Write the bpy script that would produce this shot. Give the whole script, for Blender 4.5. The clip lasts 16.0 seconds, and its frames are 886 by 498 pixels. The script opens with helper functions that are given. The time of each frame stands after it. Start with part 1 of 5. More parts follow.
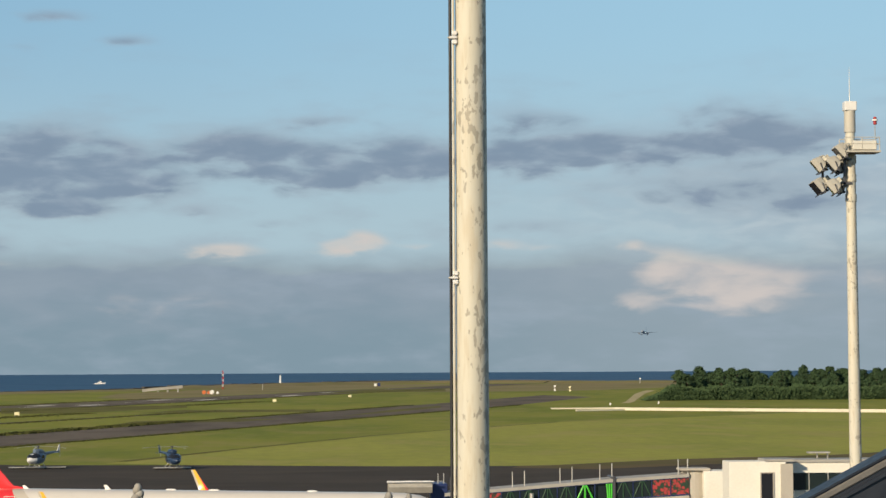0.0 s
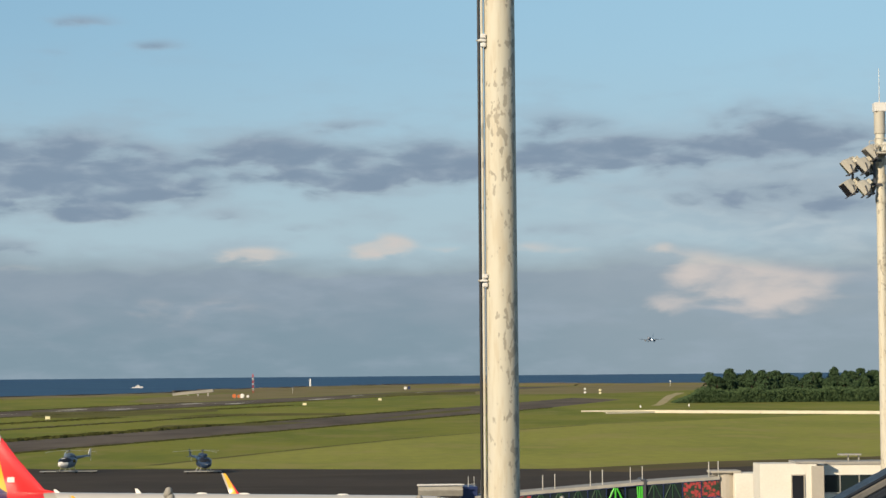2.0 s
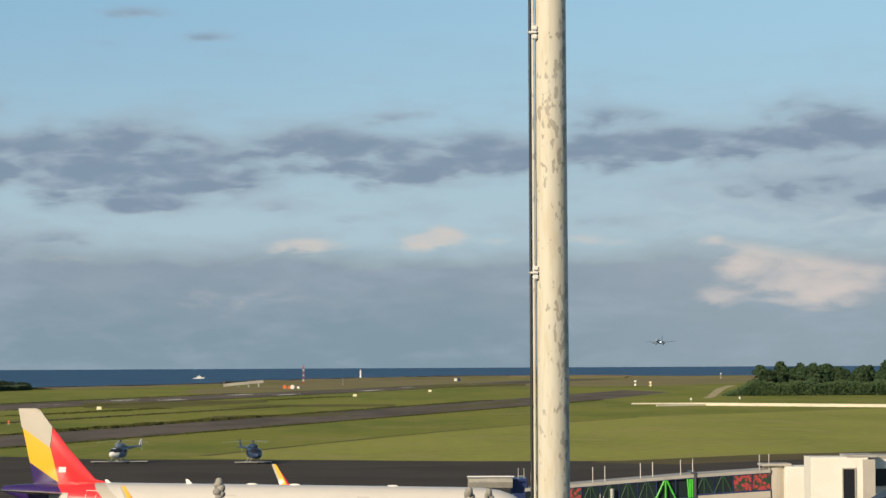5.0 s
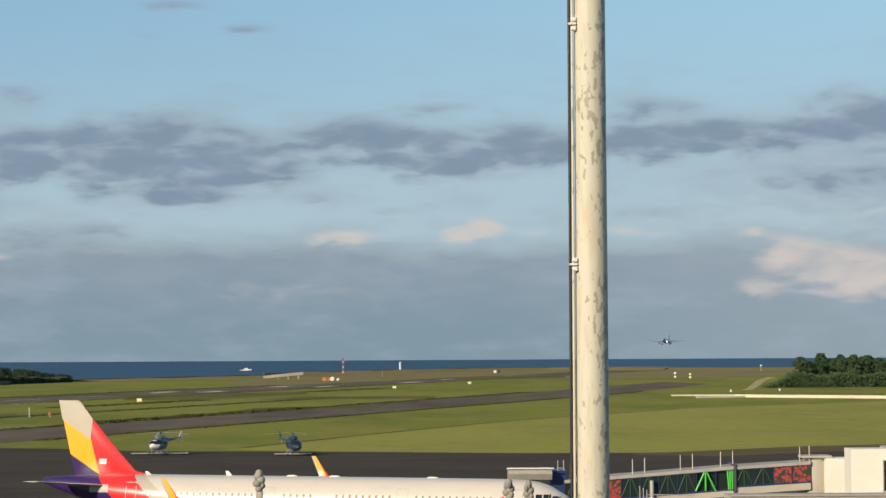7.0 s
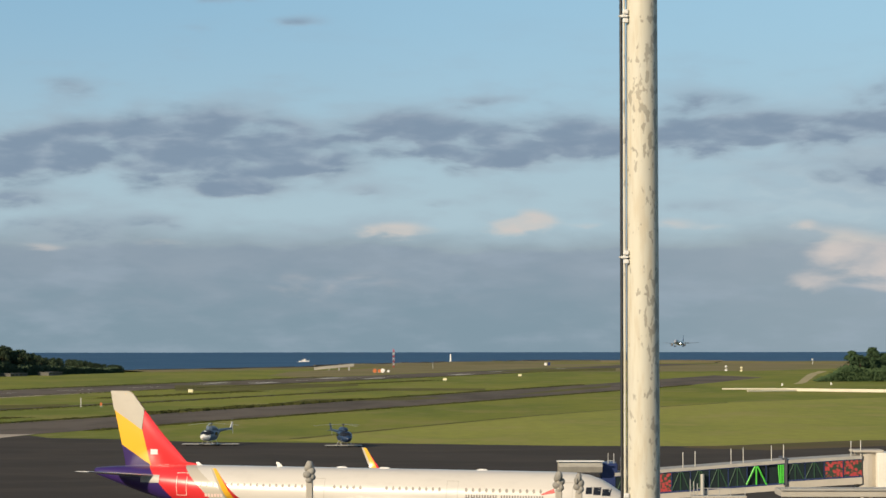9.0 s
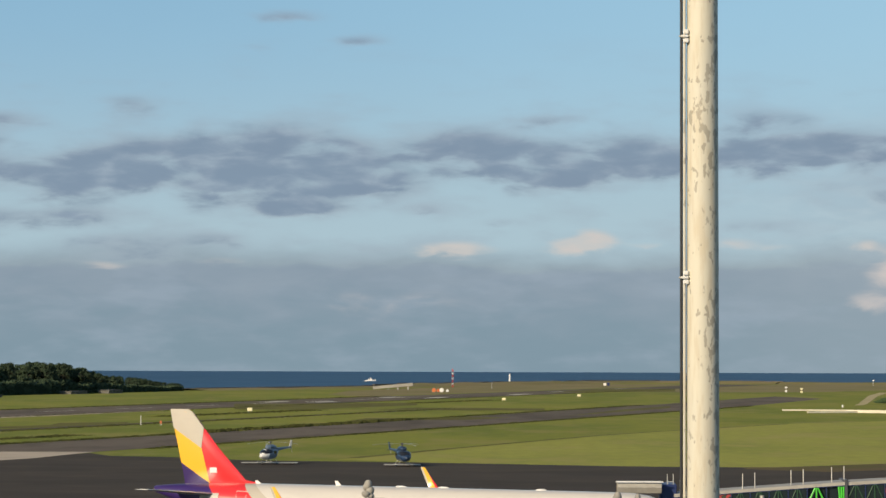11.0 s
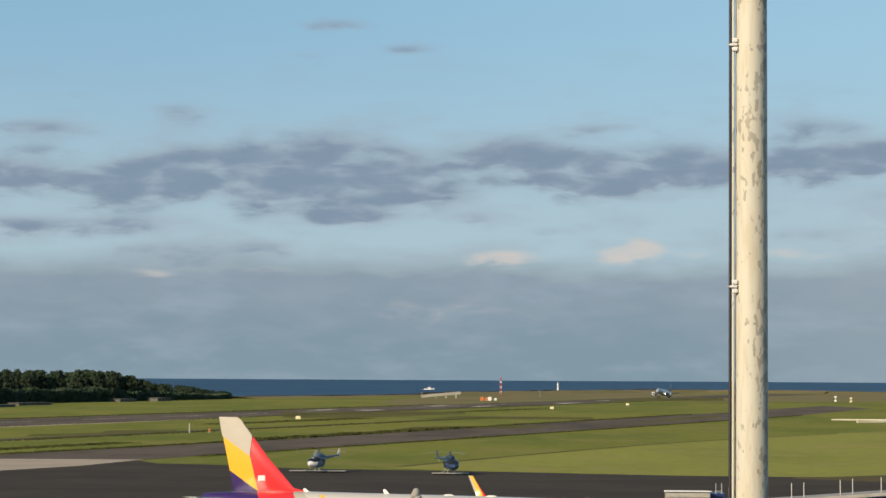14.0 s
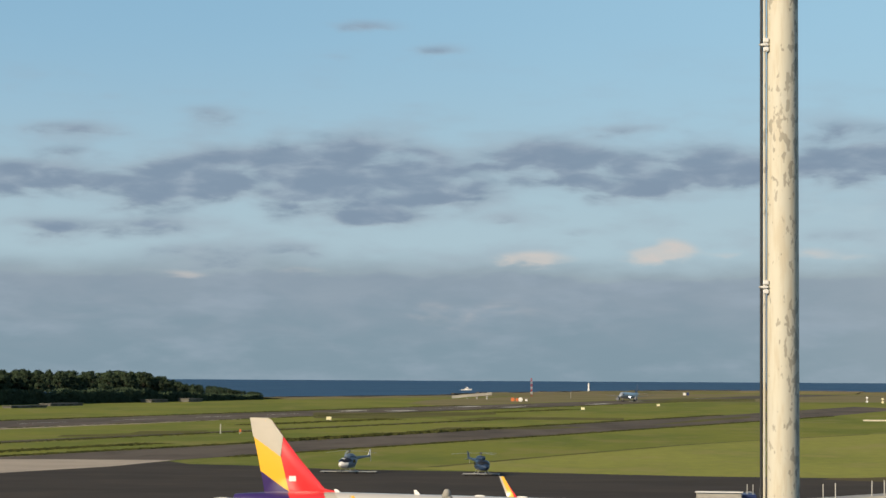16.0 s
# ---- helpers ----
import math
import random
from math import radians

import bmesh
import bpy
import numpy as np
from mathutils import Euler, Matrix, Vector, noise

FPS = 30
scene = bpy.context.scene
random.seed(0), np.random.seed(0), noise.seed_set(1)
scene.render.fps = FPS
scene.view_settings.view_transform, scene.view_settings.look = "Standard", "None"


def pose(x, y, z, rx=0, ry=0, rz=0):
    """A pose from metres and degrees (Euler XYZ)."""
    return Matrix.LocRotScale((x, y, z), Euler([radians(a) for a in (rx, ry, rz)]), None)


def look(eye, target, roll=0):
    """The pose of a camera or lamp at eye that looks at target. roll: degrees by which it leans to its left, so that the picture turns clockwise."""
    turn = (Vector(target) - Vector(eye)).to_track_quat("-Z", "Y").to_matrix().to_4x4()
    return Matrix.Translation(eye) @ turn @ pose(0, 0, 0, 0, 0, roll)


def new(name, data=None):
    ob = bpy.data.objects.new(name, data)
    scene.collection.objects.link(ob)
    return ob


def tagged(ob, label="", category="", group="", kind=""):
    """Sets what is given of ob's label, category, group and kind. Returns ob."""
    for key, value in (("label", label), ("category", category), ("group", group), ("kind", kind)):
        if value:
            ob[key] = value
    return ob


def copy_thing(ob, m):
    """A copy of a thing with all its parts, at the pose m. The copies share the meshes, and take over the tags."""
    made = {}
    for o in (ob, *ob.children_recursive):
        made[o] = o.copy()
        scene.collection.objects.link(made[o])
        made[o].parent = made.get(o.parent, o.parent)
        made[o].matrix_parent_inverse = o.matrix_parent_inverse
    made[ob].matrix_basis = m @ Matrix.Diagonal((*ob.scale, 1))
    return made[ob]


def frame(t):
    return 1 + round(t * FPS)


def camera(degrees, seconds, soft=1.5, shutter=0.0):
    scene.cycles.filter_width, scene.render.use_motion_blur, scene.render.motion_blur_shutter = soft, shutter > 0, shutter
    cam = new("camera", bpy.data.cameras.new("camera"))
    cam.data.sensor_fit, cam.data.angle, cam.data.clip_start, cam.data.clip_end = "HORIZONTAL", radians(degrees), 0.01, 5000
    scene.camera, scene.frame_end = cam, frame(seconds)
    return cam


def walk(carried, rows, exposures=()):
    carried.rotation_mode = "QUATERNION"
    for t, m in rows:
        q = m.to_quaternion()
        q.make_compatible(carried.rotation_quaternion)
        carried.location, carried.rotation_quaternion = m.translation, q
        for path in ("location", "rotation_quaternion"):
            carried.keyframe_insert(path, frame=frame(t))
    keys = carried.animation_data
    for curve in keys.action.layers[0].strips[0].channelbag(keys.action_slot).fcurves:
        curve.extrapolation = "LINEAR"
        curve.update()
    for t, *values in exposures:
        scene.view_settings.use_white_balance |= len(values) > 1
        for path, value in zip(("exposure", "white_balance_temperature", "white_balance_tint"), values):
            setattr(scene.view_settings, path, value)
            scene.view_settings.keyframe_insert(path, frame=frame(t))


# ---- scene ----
cam = camera(20.9, 16.0)
EYE = (0.0, 0.0, 15.5)
PATH = [
    (0.0, 92.76, 0.3149, -2.834),
    (0.5, 92.7388, 0.3249, -2.67),
    (1.0, 92.7893, 0.4171, -2.4547),
    (1.5, 92.8126, 0.4334, -2.2656),
    (2.0, 92.8382, 0.4909, -2.1223),
    (2.5, 92.8841, 0.3802, -2.0077),
    (3.0, 92.8282, 0.24, -1.8332),
    (3.5, 92.7308, 0.1889, -1.5841),
    (4.0, 92.6903, 0.2014, -1.3638),
    (6.5, 92.5228, 0.3604, -0.2318),
    (7.0, 92.461, 0.3156, 0.0136),
    (7.5, 92.4318, 0.1969, 0.3148),
    (8.0, 92.2812, 0.1416, 0.6509),
    (8.5, 92.2124, 0.105, 0.8975),
    (9.0, 92.2787, 0.0523, 1.2187),
    (11.5, 92.8537, -0.244, 2.9259),
    (12.0, 92.9393, -0.2669, 3.1738),
    (12.5, 92.9649, -0.3042, 3.3509),
    (13.0, 92.967, -0.3698, 3.5014),
    (13.5, 92.9567, -0.3588, 3.6556),
    (14.0, 92.9424, -0.3343, 3.7729),
    (14.5, 92.9803, -0.3331, 3.9679),
    (15.0, 93.0133, -0.2724, 4.1593),
    (15.5, 92.9611, -0.3121, 4.344),
    (16.0, 92.9552, -0.334, 4.5051),
]
walk(cam, [(t, pose(*EYE, a, b, c)) for t, a, b, c in PATH], exposures=[(0.0, 0.0), (16.0, 0.0)])

# ---- light ----
SUN_FROM = Vector((-0.62, -0.74, 0.36)).normalized()
world = bpy.data.worlds.new("sky")
scene.world = world
world.use_nodes = True


class Nodes:
    """Small helper to write node trees."""

    def __init__(self, tree):
        self.t, self.n, self.l = tree, tree.nodes, tree.links

    def put(self, sock, v):
        if isinstance(v, bpy.types.NodeSocket):
            self.l.new(v, sock)
        elif v is not None:
            sock.default_value = v

    def math(self, op, a, b=None, c=None, clamp=False):
        n = self.n.new("ShaderNodeMath")
        n.operation, n.use_clamp = op, clamp
        for s, v in zip(n.inputs, (a, b, c)):
            self.put(s, v)
        return n.outputs[0]

    def smooth(self, v, lo, hi, to0=0.0, to1=1.0):
        n = self.n.new("ShaderNodeMapRange")
        n.interpolation_type = "SMOOTHSTEP"
        for s, x in zip(n.inputs, (v, lo, hi, to0, to1)):
            self.put(s, x)
        return n.outputs[0]

    def mix(self, f, a, b, how="MIX"):
        n = self.n.new("ShaderNodeMix")
        n.data_type, n.blend_type = "RGBA", how
        self.put(n.inputs[0], f)
        for s, v in ((n.inputs[6], a), (n.inputs[7], b)):
            self.put(s, (*v, 1.0) if isinstance(v, tuple) and len(v) == 3 else v)
        return n.outputs[2]

    def noise(self, vec, scale, detail=4.0, rough=0.55, warp=0.0):
        n = self.n.new("ShaderNodeTexNoise")
        self.put(n.inputs["Vector"], vec)
        n.inputs["Scale"].default_value = scale
        n.inputs["Detail"].default_value = detail
        n.inputs["Roughness"].default_value = rough
        n.inputs["Distortion"].default_value = warp
        return n.outputs["Fac"]

    def split(self, vec):
        n = self.n.new("ShaderNodeSeparateXYZ")
        self.put(n.inputs[0], vec)
        return n.outputs

    def join(self, x, y, z):
        n = self.n.new("ShaderNodeCombineXYZ")
        for s, v in zip(n.inputs, (x, y, z)):
            self.put(s, v)
        return n.outputs[0]

    def scaled(self, vec, s):
        n = self.n.new("ShaderNodeVectorMath")
        n.operation = "MULTIPLY"
        self.put(n.inputs[0], vec)
        n.inputs[1].default_value = s
        return n.outputs[0]


# clouds in view: azimuth and height in degrees, half width, half height, strength
GREY_CLOUDS = [
    (-6.9, 5.3, 1.5, 0.42, 1.0), (-5.0, 5.1, 0.8, 0.22, 0.8), (-8.3, 4.9, 1.0, 0.3, 0.8), (-6.4, 4.2, 1.7, 0.42, 1.0), (-4.3, 4.45, 1.2, 0.34, 0.9), (-8.4, 4.2, 0.8, 0.25, 0.7), (-6.0, 3.68, 0.9, 0.13, 0.8),
    (-10.3, 4.95, 1.3, 0.3, 0.95), (-11.3, 4.4, 1.3, 0.32, 1.0), (-10.2, 4.5, 0.8, 0.22, 0.8), (-11.6, 3.95, 0.8, 0.14, 0.6), (-14.1, 4.65, 1.3, 0.28, 1.0), (-15.5, 4.4, 1.2, 0.3, 0.8),
    (-13.5, 3.42, 1.4, 0.18, 0.8), (-11.2, 3.48, 1.0, 0.18, 0.75), (-10.0, 2.8, 1.9, 0.26, 0.7), (-8.0, 2.95, 0.7, 0.12, 0.5), (-13.2, 5.72, 1.1, 0.17, 0.75), (-13.4, 5.2, 0.7, 0.13, 0.6), (-10.0, 6.1, 0.6, 0.2, 0.7),
    (-6.4, 8.23, 0.8, 0.14, 0.7), (-4.6, 7.7, 0.6, 0.13, 0.6), (-7.2, 7.5, 0.4, 0.1, 0.35), (-13.3, 6.9, 0.5, 0.1, 0.4), (-3.0, 3.7, 0.4, 0.09, 0.6), (-1.1, 3.4, 0.6, 0.09, 0.4),
    (-1.8, 5.2, 1.3, 0.36, 1.0), (-0.5, 4.75, 1.2, 0.34, 0.95), (-0.6, 4.4, 0.8, 0.2, 0.8), (0.6, 4.4, 0.5, 0.16, 0.7), (-3.0, 5.1, 0.6, 0.18, 0.5), (0.3, 5.85, 0.9, 0.1, 0.45), (-0.6, 5.75, 0.5, 0.1, 0.4),
    (1.8, 5.05, 1.1, 0.38, 1.0), (2.4, 4.6, 0.8, 0.25, 0.8), (5.6, 5.2, 1.9, 0.34, 1.0), (4.6, 4.8, 1.2, 0.24, 0.8), (6.8, 4.95, 1.0, 0.25, 0.7), (5.0, 5.85, 1.1, 0.2, 0.6),
    (9.8, 5.85, 1.3, 0.4, 0.6), (8.8, 5.1, 1.8, 0.3, 0.65), (11.3, 5.3, 1.6, 0.4, 0.75), (8.4, 4.1, 2.0, 0.3, 0.55), (11.2, 3.9, 2.0, 0.45, 0.65), (4.9, 3.2, 0.9, 0.22, 0.6),
]
BRIGHT_CLOUDS = [
    (-2.4, 2.74, 0.7, 0.13, 1.25), (1.0, 2.98, 0.42, 0.17, 1.2), (0.3, 2.82, 0.6, 0.12, 1.1), (2.3, 2.84, 0.4, 0.07, 0.5), (4.3, 2.9, 0.4, 0.10, 0.6), (5.3, 2.82, 0.5, 0.06, 0.4),
    (7.3, 2.8, 0.3, 0.10, 0.9), (8.1, 2.5, 0.5, 0.22, 0.7), (9.0, 2.1, 1.0, 0.32, 0.85), (9.7, 1.7, 1.2, 0.36, 0.85), (11.0, 2.0, 0.7, 0.25, 0.5), (7.3, 1.42, 0.45, 0.16, 0.75), (13.0, 2.0, 0.8, 0.25, 0.4),
    (-10.6, 2.34, 0.5, 0.09, 0.55), (-7.9, 2.42, 0.6, 0.09, 0.5), (-12.0, 2.4, 0.5, 0.1, 0.4), (-3.4, 1.5, 1.4, 0.28, 0.36), (-4.9, 1.45, 0.5, 0.2, 0.25), (-9.5, 1.7, 1.5, 0.2, 0.2),
]


def make_sky():
    k = Nodes(world.node_tree)
    out = world.node_tree.nodes["World Output"]
    bg = world.node_tree.nodes["Background"]
    sky = k.n.new("ShaderNodeTexSky")
    sky.sky_type, sky.sun_disc = "NISHITA", False
    sky.sun_elevation = math.asin(SUN_FROM.z)
    sky.sun_rotation = math.atan2(SUN_FROM.x, SUN_FROM.y)
    sky.air_density, sky.dust_density, sky.ozone_density = 1.0, 0.2, 3.0
    k.l.new(sky.outputs[0], bg.inputs[0])
    bg.inputs[1].default_value = 0.08
    co = k.n.new("ShaderNodeTexCoord").outputs["Generated"]
    x, y, z = k.split(co)
    az = k.math("MULTIPLY", k.math("ARCTAN2", x, y), 57.2958)
    el = k.math("MULTIPLY", k.math("ARCSINE", z), 57.2958)
    plan = k.join(az, k.math("MULTIPLY", el, 2.9), 0.0)
    rag = k.math("SUBTRACT", k.noise(plan, 0.62, 5.0, 0.48, 0.4), 0.5)
    fleece = k.math("SUBTRACT", k.noise(k.join(az, k.math("MULTIPLY", el, 3.0), 9.0), 1.0, 4.0, 0.48, 0.3), 0.5)
    big = k.math("SUBTRACT", k.noise(k.join(az, k.math("MULTIPLY", el, 2.0), 3.0), 0.22, 4.0, 0.5), 0.5)
    waz = k.math("ADD", az, k.math("MULTIPLY", rag, 1.1))
    wel = k.math("ADD", el, k.math("ADD", k.math("MULTIPLY", rag, 0.3), k.math("MULTIPLY", fleece, 0.25)))

    def gather(clouds, soft):
        total = None
        for a, e, w, h, s in clouds:
            dx = k.math("MULTIPLY", k.math("SUBTRACT", waz, a), 0.88 / w)
            dy = k.math("MULTIPLY", k.math("SUBTRACT", wel, e), 0.74 / h)
            d = k.math("ADD", k.math("MULTIPLY", dx, dx), k.math("MULTIPLY", dy, dy))
            m = k.math("MULTIPLY", k.math("POWER", 2.718, k.math("MULTIPLY", d, -soft)), s)
            total = m if total is None else k.math("ADD", total, m)
        ragged = k.math("ADD", k.math("MULTIPLY", rag, 1.3), k.math("MULTIPLY", fleece, 0.7))
        return k.math("ADD", k.math("MINIMUM", total, 1.0), k.math("MULTIPLY", ragged, k.smooth(total, 0.0, 0.5, 0.25, 1.0)))

    thick = gather(GREY_CLOUDS, 0.95)
    grey = k.smooth(thick, 0.05, 0.95)
    bright = k.smooth(gather(BRIGHT_CLOUDS, 0.75), 0.2, 1.2)
    # scattered cloud over the rest of the sky, away from the view
    far = k.smooth(k.math("ABSOLUTE", az), 17.0, 24.0)
    lone = k.smooth(k.noise(k.join(k.math("MULTIPLY", az, 0.5), k.math("MULTIPLY", el, 1.6), 7.0), 0.16, 6.0, 0.55), 0.52, 0.66)
    lone = k.math("MULTIPLY", k.math("MULTIPLY", lone, far), k.smooth(el, 60.0, 10.0, 0.3, 0.9))
    grey = k.math("MAXIMUM", grey, lone)
    # thin veil, and the grey bank that lies on the horizon
    veil = k.smooth(k.math("ADD", el, k.math("MULTIPLY", big, 3.0)), 9.5, 3.0, 0.66, 0.9)
    veil = k.math("MULTIPLY", veil, k.smooth(el, 32.0, 11.0, 0.12, 1.0))
    bank = k.smooth(k.math("ADD", wel, k.math("MULTIPLY", big, 1.0)), 3.1, 2.2)
    veil_colour = k.mix(k.smooth(el, 3.0, 9.0), VEIL_LOW, k.mix(k.smooth(az, -14.0, 12.0), VEIL_HIGH, VEIL_EAST))
    tone = k.math("ADD", k.math("MULTIPLY", rag, 0.7), 0.45, clamp=True)
    grey_colour = k.mix(k.smooth(k.math("ADD", thick, k.math("MULTIPLY", fleece, 1.2)), 0.2, 1.3), CLOUD_PALE, CLOUD_DARK)
    bank_colour = k.mix(k.smooth(k.math("ADD", wel, k.math("MULTIPLY", rag, 2.0)), 0.2, 2.2), BANK_LOW, k.mix(tone, BANK_HIGH, BANK_PALE))
    bank_colour = k.mix(k.smooth(az, 0.0, 9.0, 0.0, 0.6), bank_colour, BANK_EAST)
    colour = k.mix(bank, veil_colour, bank_colour)
    # soft grey haze to the east, and pale streaks between the clouds
    hx = k.math("MULTIPLY", k.math("SUBTRACT", az, 11.5), 0.2)
    hy = k.math("MULTIPLY", k.math("SUBTRACT", el, k.math("ADD", 4.1, k.math("MULTIPLY", rag, 1.5))), 0.62)
    haze = k.math("POWER", 2.718, k.math("MULTIPLY", k.math("ADD", k.math("MULTIPLY", hx, hx), k.math("MULTIPLY", hy, hy)), -1.0))
    colour = k.mix(k.math("MULTIPLY", haze, 0.8), colour, k.mix(k.smooth(fleece, -0.15, 0.2), HAZE_DARK, HAZE_PALE))
    streak = k.smooth(k.noise(k.join(az, k.math("MULTIPLY", el, 3.2), 21.0), 0.5, 5.0, 0.5), 0.45, 0.75, 0.0, 0.45)
    colour = k.mix(k.math("MULTIPLY", streak, k.smooth(el, 8.5, 5.0)), colour, CLOUD_PALE)
    colour = k.mix(k.math("MULTIPLY", grey, 0.9), colour, grey_colour)
    colour = k.mix(k.math("MULTIPLY", bright, 0.9), colour, CLOUD_LIT)
    mask = k.math("MAXIMUM", k.math("MAXIMUM", veil, bank), k.math("MAXIMUM", grey, bright))
    mask = k.math("MULTIPLY", mask, k.smooth(el, -0.6, -0.3))
    cl = k.n.new("ShaderNodeBackground")
    k.put(cl.inputs[0], colour)
    cl.inputs[1].default_value = 1.0
    mx = k.n.new("ShaderNodeMixShader")
    k.put(mx.inputs[0], mask)
    k.l.new(bg.outputs[0], mx.inputs[1])
    k.l.new(cl.outputs[0], mx.inputs[2])
    k.l.new(mx.outputs[0], out.inputs[0])


VEIL_LOW, VEIL_HIGH = (0.405, 0.55, 0.635), (0.292, 0.53, 0.72)
VEIL_EAST = (0.385, 0.645, 0.81)
HAZE_DARK, HAZE_PALE = (0.335, 0.41, 0.495), (0.47, 0.53, 0.585)
CLOUD_DARK, CLOUD_PALE, CLOUD_LIT = (0.205, 0.277, 0.372), (0.345, 0.42, 0.50), (0.64, 0.58, 0.545)
BANK_LOW, BANK_HIGH, BANK_PALE = (0.222, 0.312, 0.375), (0.228, 0.300, 0.375), (0.32, 0.39, 0.45)
BANK_EAST = (0.315, 0.385, 0.435)
make_sky()
sun_data = bpy.data.lights.new("sun", "SUN")
sun_data.energy, sun_data.angle, sun_data.color = 5.0, radians(0.5), (1.0, 0.83, 0.60)
sun = new("sun", sun_data)
sun.matrix_world = look((0, 0, 60), Vector((0, 0, 60)) - SUN_FROM)


# ---- materials ----
def material(name, colour, rough=0.6, metal=0.0, second=None, scale=4.0, fine=40.0, amount=0.5, bump=0.0, stretch=(1, 1, 1), edge=(0.42, 0.62), per_piece=0.0, specular=0.5, grain=(0.7, 1.2), patches=None):
    """A surface whose colour wanders to a second one at a coarse and a fine scale."""
    m = bpy.data.materials.new(name)
    m.use_nodes = True
    k = Nodes(m.node_tree)
    b = m.node_tree.nodes["Principled BSDF"]
    co = k.n.new("ShaderNodeTexCoord").outputs["Object"]
    vec = k.scaled(co, stretch)
    a = k.smooth(k.noise(vec, scale), edge[0], edge[1])
    f = k.noise(vec, fine, 3.0, 0.6)
    second = second or tuple(c * 0.75 for c in colour)
    base = k.mix(k.math("MULTIPLY", a, amount), colour, second)
    base = k.mix(0.35, base, k.mix(f, tuple(c * grain[0] for c in colour), tuple(min(1.0, c * grain[1]) for c in colour)))
    if patches:
        size, tint, share = patches
        base = k.mix(k.math("MULTIPLY", k.smooth(k.noise(vec, size, 5.0, 0.6), 0.48, 0.66), share), base, tint)
    if per_piece:
        r = k.n.new("ShaderNodeObjectInfo").outputs["Random"]
        base = k.mix(per_piece, base, k.mix(r, (0.0, 0.0, 0.0), tuple(min(1, c * 1.6) for c in colour)))
    k.put(b.inputs["Base Color"], base)
    k.put(b.inputs["Roughness"], k.smooth(f, 0.2, 0.8, max(0.02, rough - 0.08), min(1.0, rough + 0.08)))
    b.inputs["Metallic"].default_value = metal
    b.inputs["Specular IOR Level"].default_value = specular
    if bump:
        bp = k.n.new("ShaderNodeBump")
        bp.inputs["Strength"].default_value = bump
        k.put(bp.inputs["Height"], f)
        k.l.new(bp.outputs[0], b.inputs["Normal"])
    return m


def plain(name, colour, rough=0.5, metal=0.0):
    return material(name, colour, rough, metal, scale=1.3, fine=14.0, amount=0.25)


GRASS = material("grass", patches=(0.07, (0.29, 0.25, 0.085), 0.6), colour=(0.238, 0.245, 0.048), rough=0.9, second=(0.145, 0.178, 0.036), scale=0.016, fine=0.3, amount=1.0, stretch=(1, 0.4, 1), specular=0.03, grain=(0.3, 1.6))
GRASS_DRY = material("dry grass", patches=(0.06, (0.37, 0.31, 0.105), 0.6), colour=(0.325, 0.318, 0.073), rough=0.9, second=(0.235, 0.26, 0.058), scale=0.03, fine=0.35, amount=1.0, stretch=(1, 0.4, 1), specular=0.03, grain=(0.3, 1.6))
SOIL = material("bare soil and dry weeds", (0.15, 0.115, 0.06), 0.95, second=(0.10, 0.10, 0.035), scale=0.03, fine=0.3, amount=0.8, specular=0.03)
ASPHALT = material("asphalt", (0.078, 0.065, 0.053), 0.9, second=(0.052, 0.044, 0.038), scale=0.05, fine=0.5, amount=0.7, stretch=(0.6, 1, 1), specular=0.04, grain=(0.6, 1.3), patches=(0.12, (0.11, 0.088, 0.066), 0.35))
ASPHALT_OLD = material("old asphalt", (0.170, 0.138, 0.108), 0.9, second=(0.100, 0.084, 0.068), scale=0.03, fine=0.4, amount=1.0, stretch=(1, 0.3, 1), specular=0.04, grain=(0.4, 1.5), patches=(0.1, (0.075, 0.062, 0.05), 0.5))
CONCRETE = material("pale concrete", (0.52, 0.43, 0.33), 0.9, second=(0.40, 0.33, 0.26), scale=0.05, fine=0.6, amount=0.8, specular=0.05)
PAINT_WHITE = material("worn white marking", (0.82, 0.77, 0.68), 0.9, second=(0.52, 0.47, 0.40), scale=0.15, fine=1.0, amount=0.8, specular=0.03)


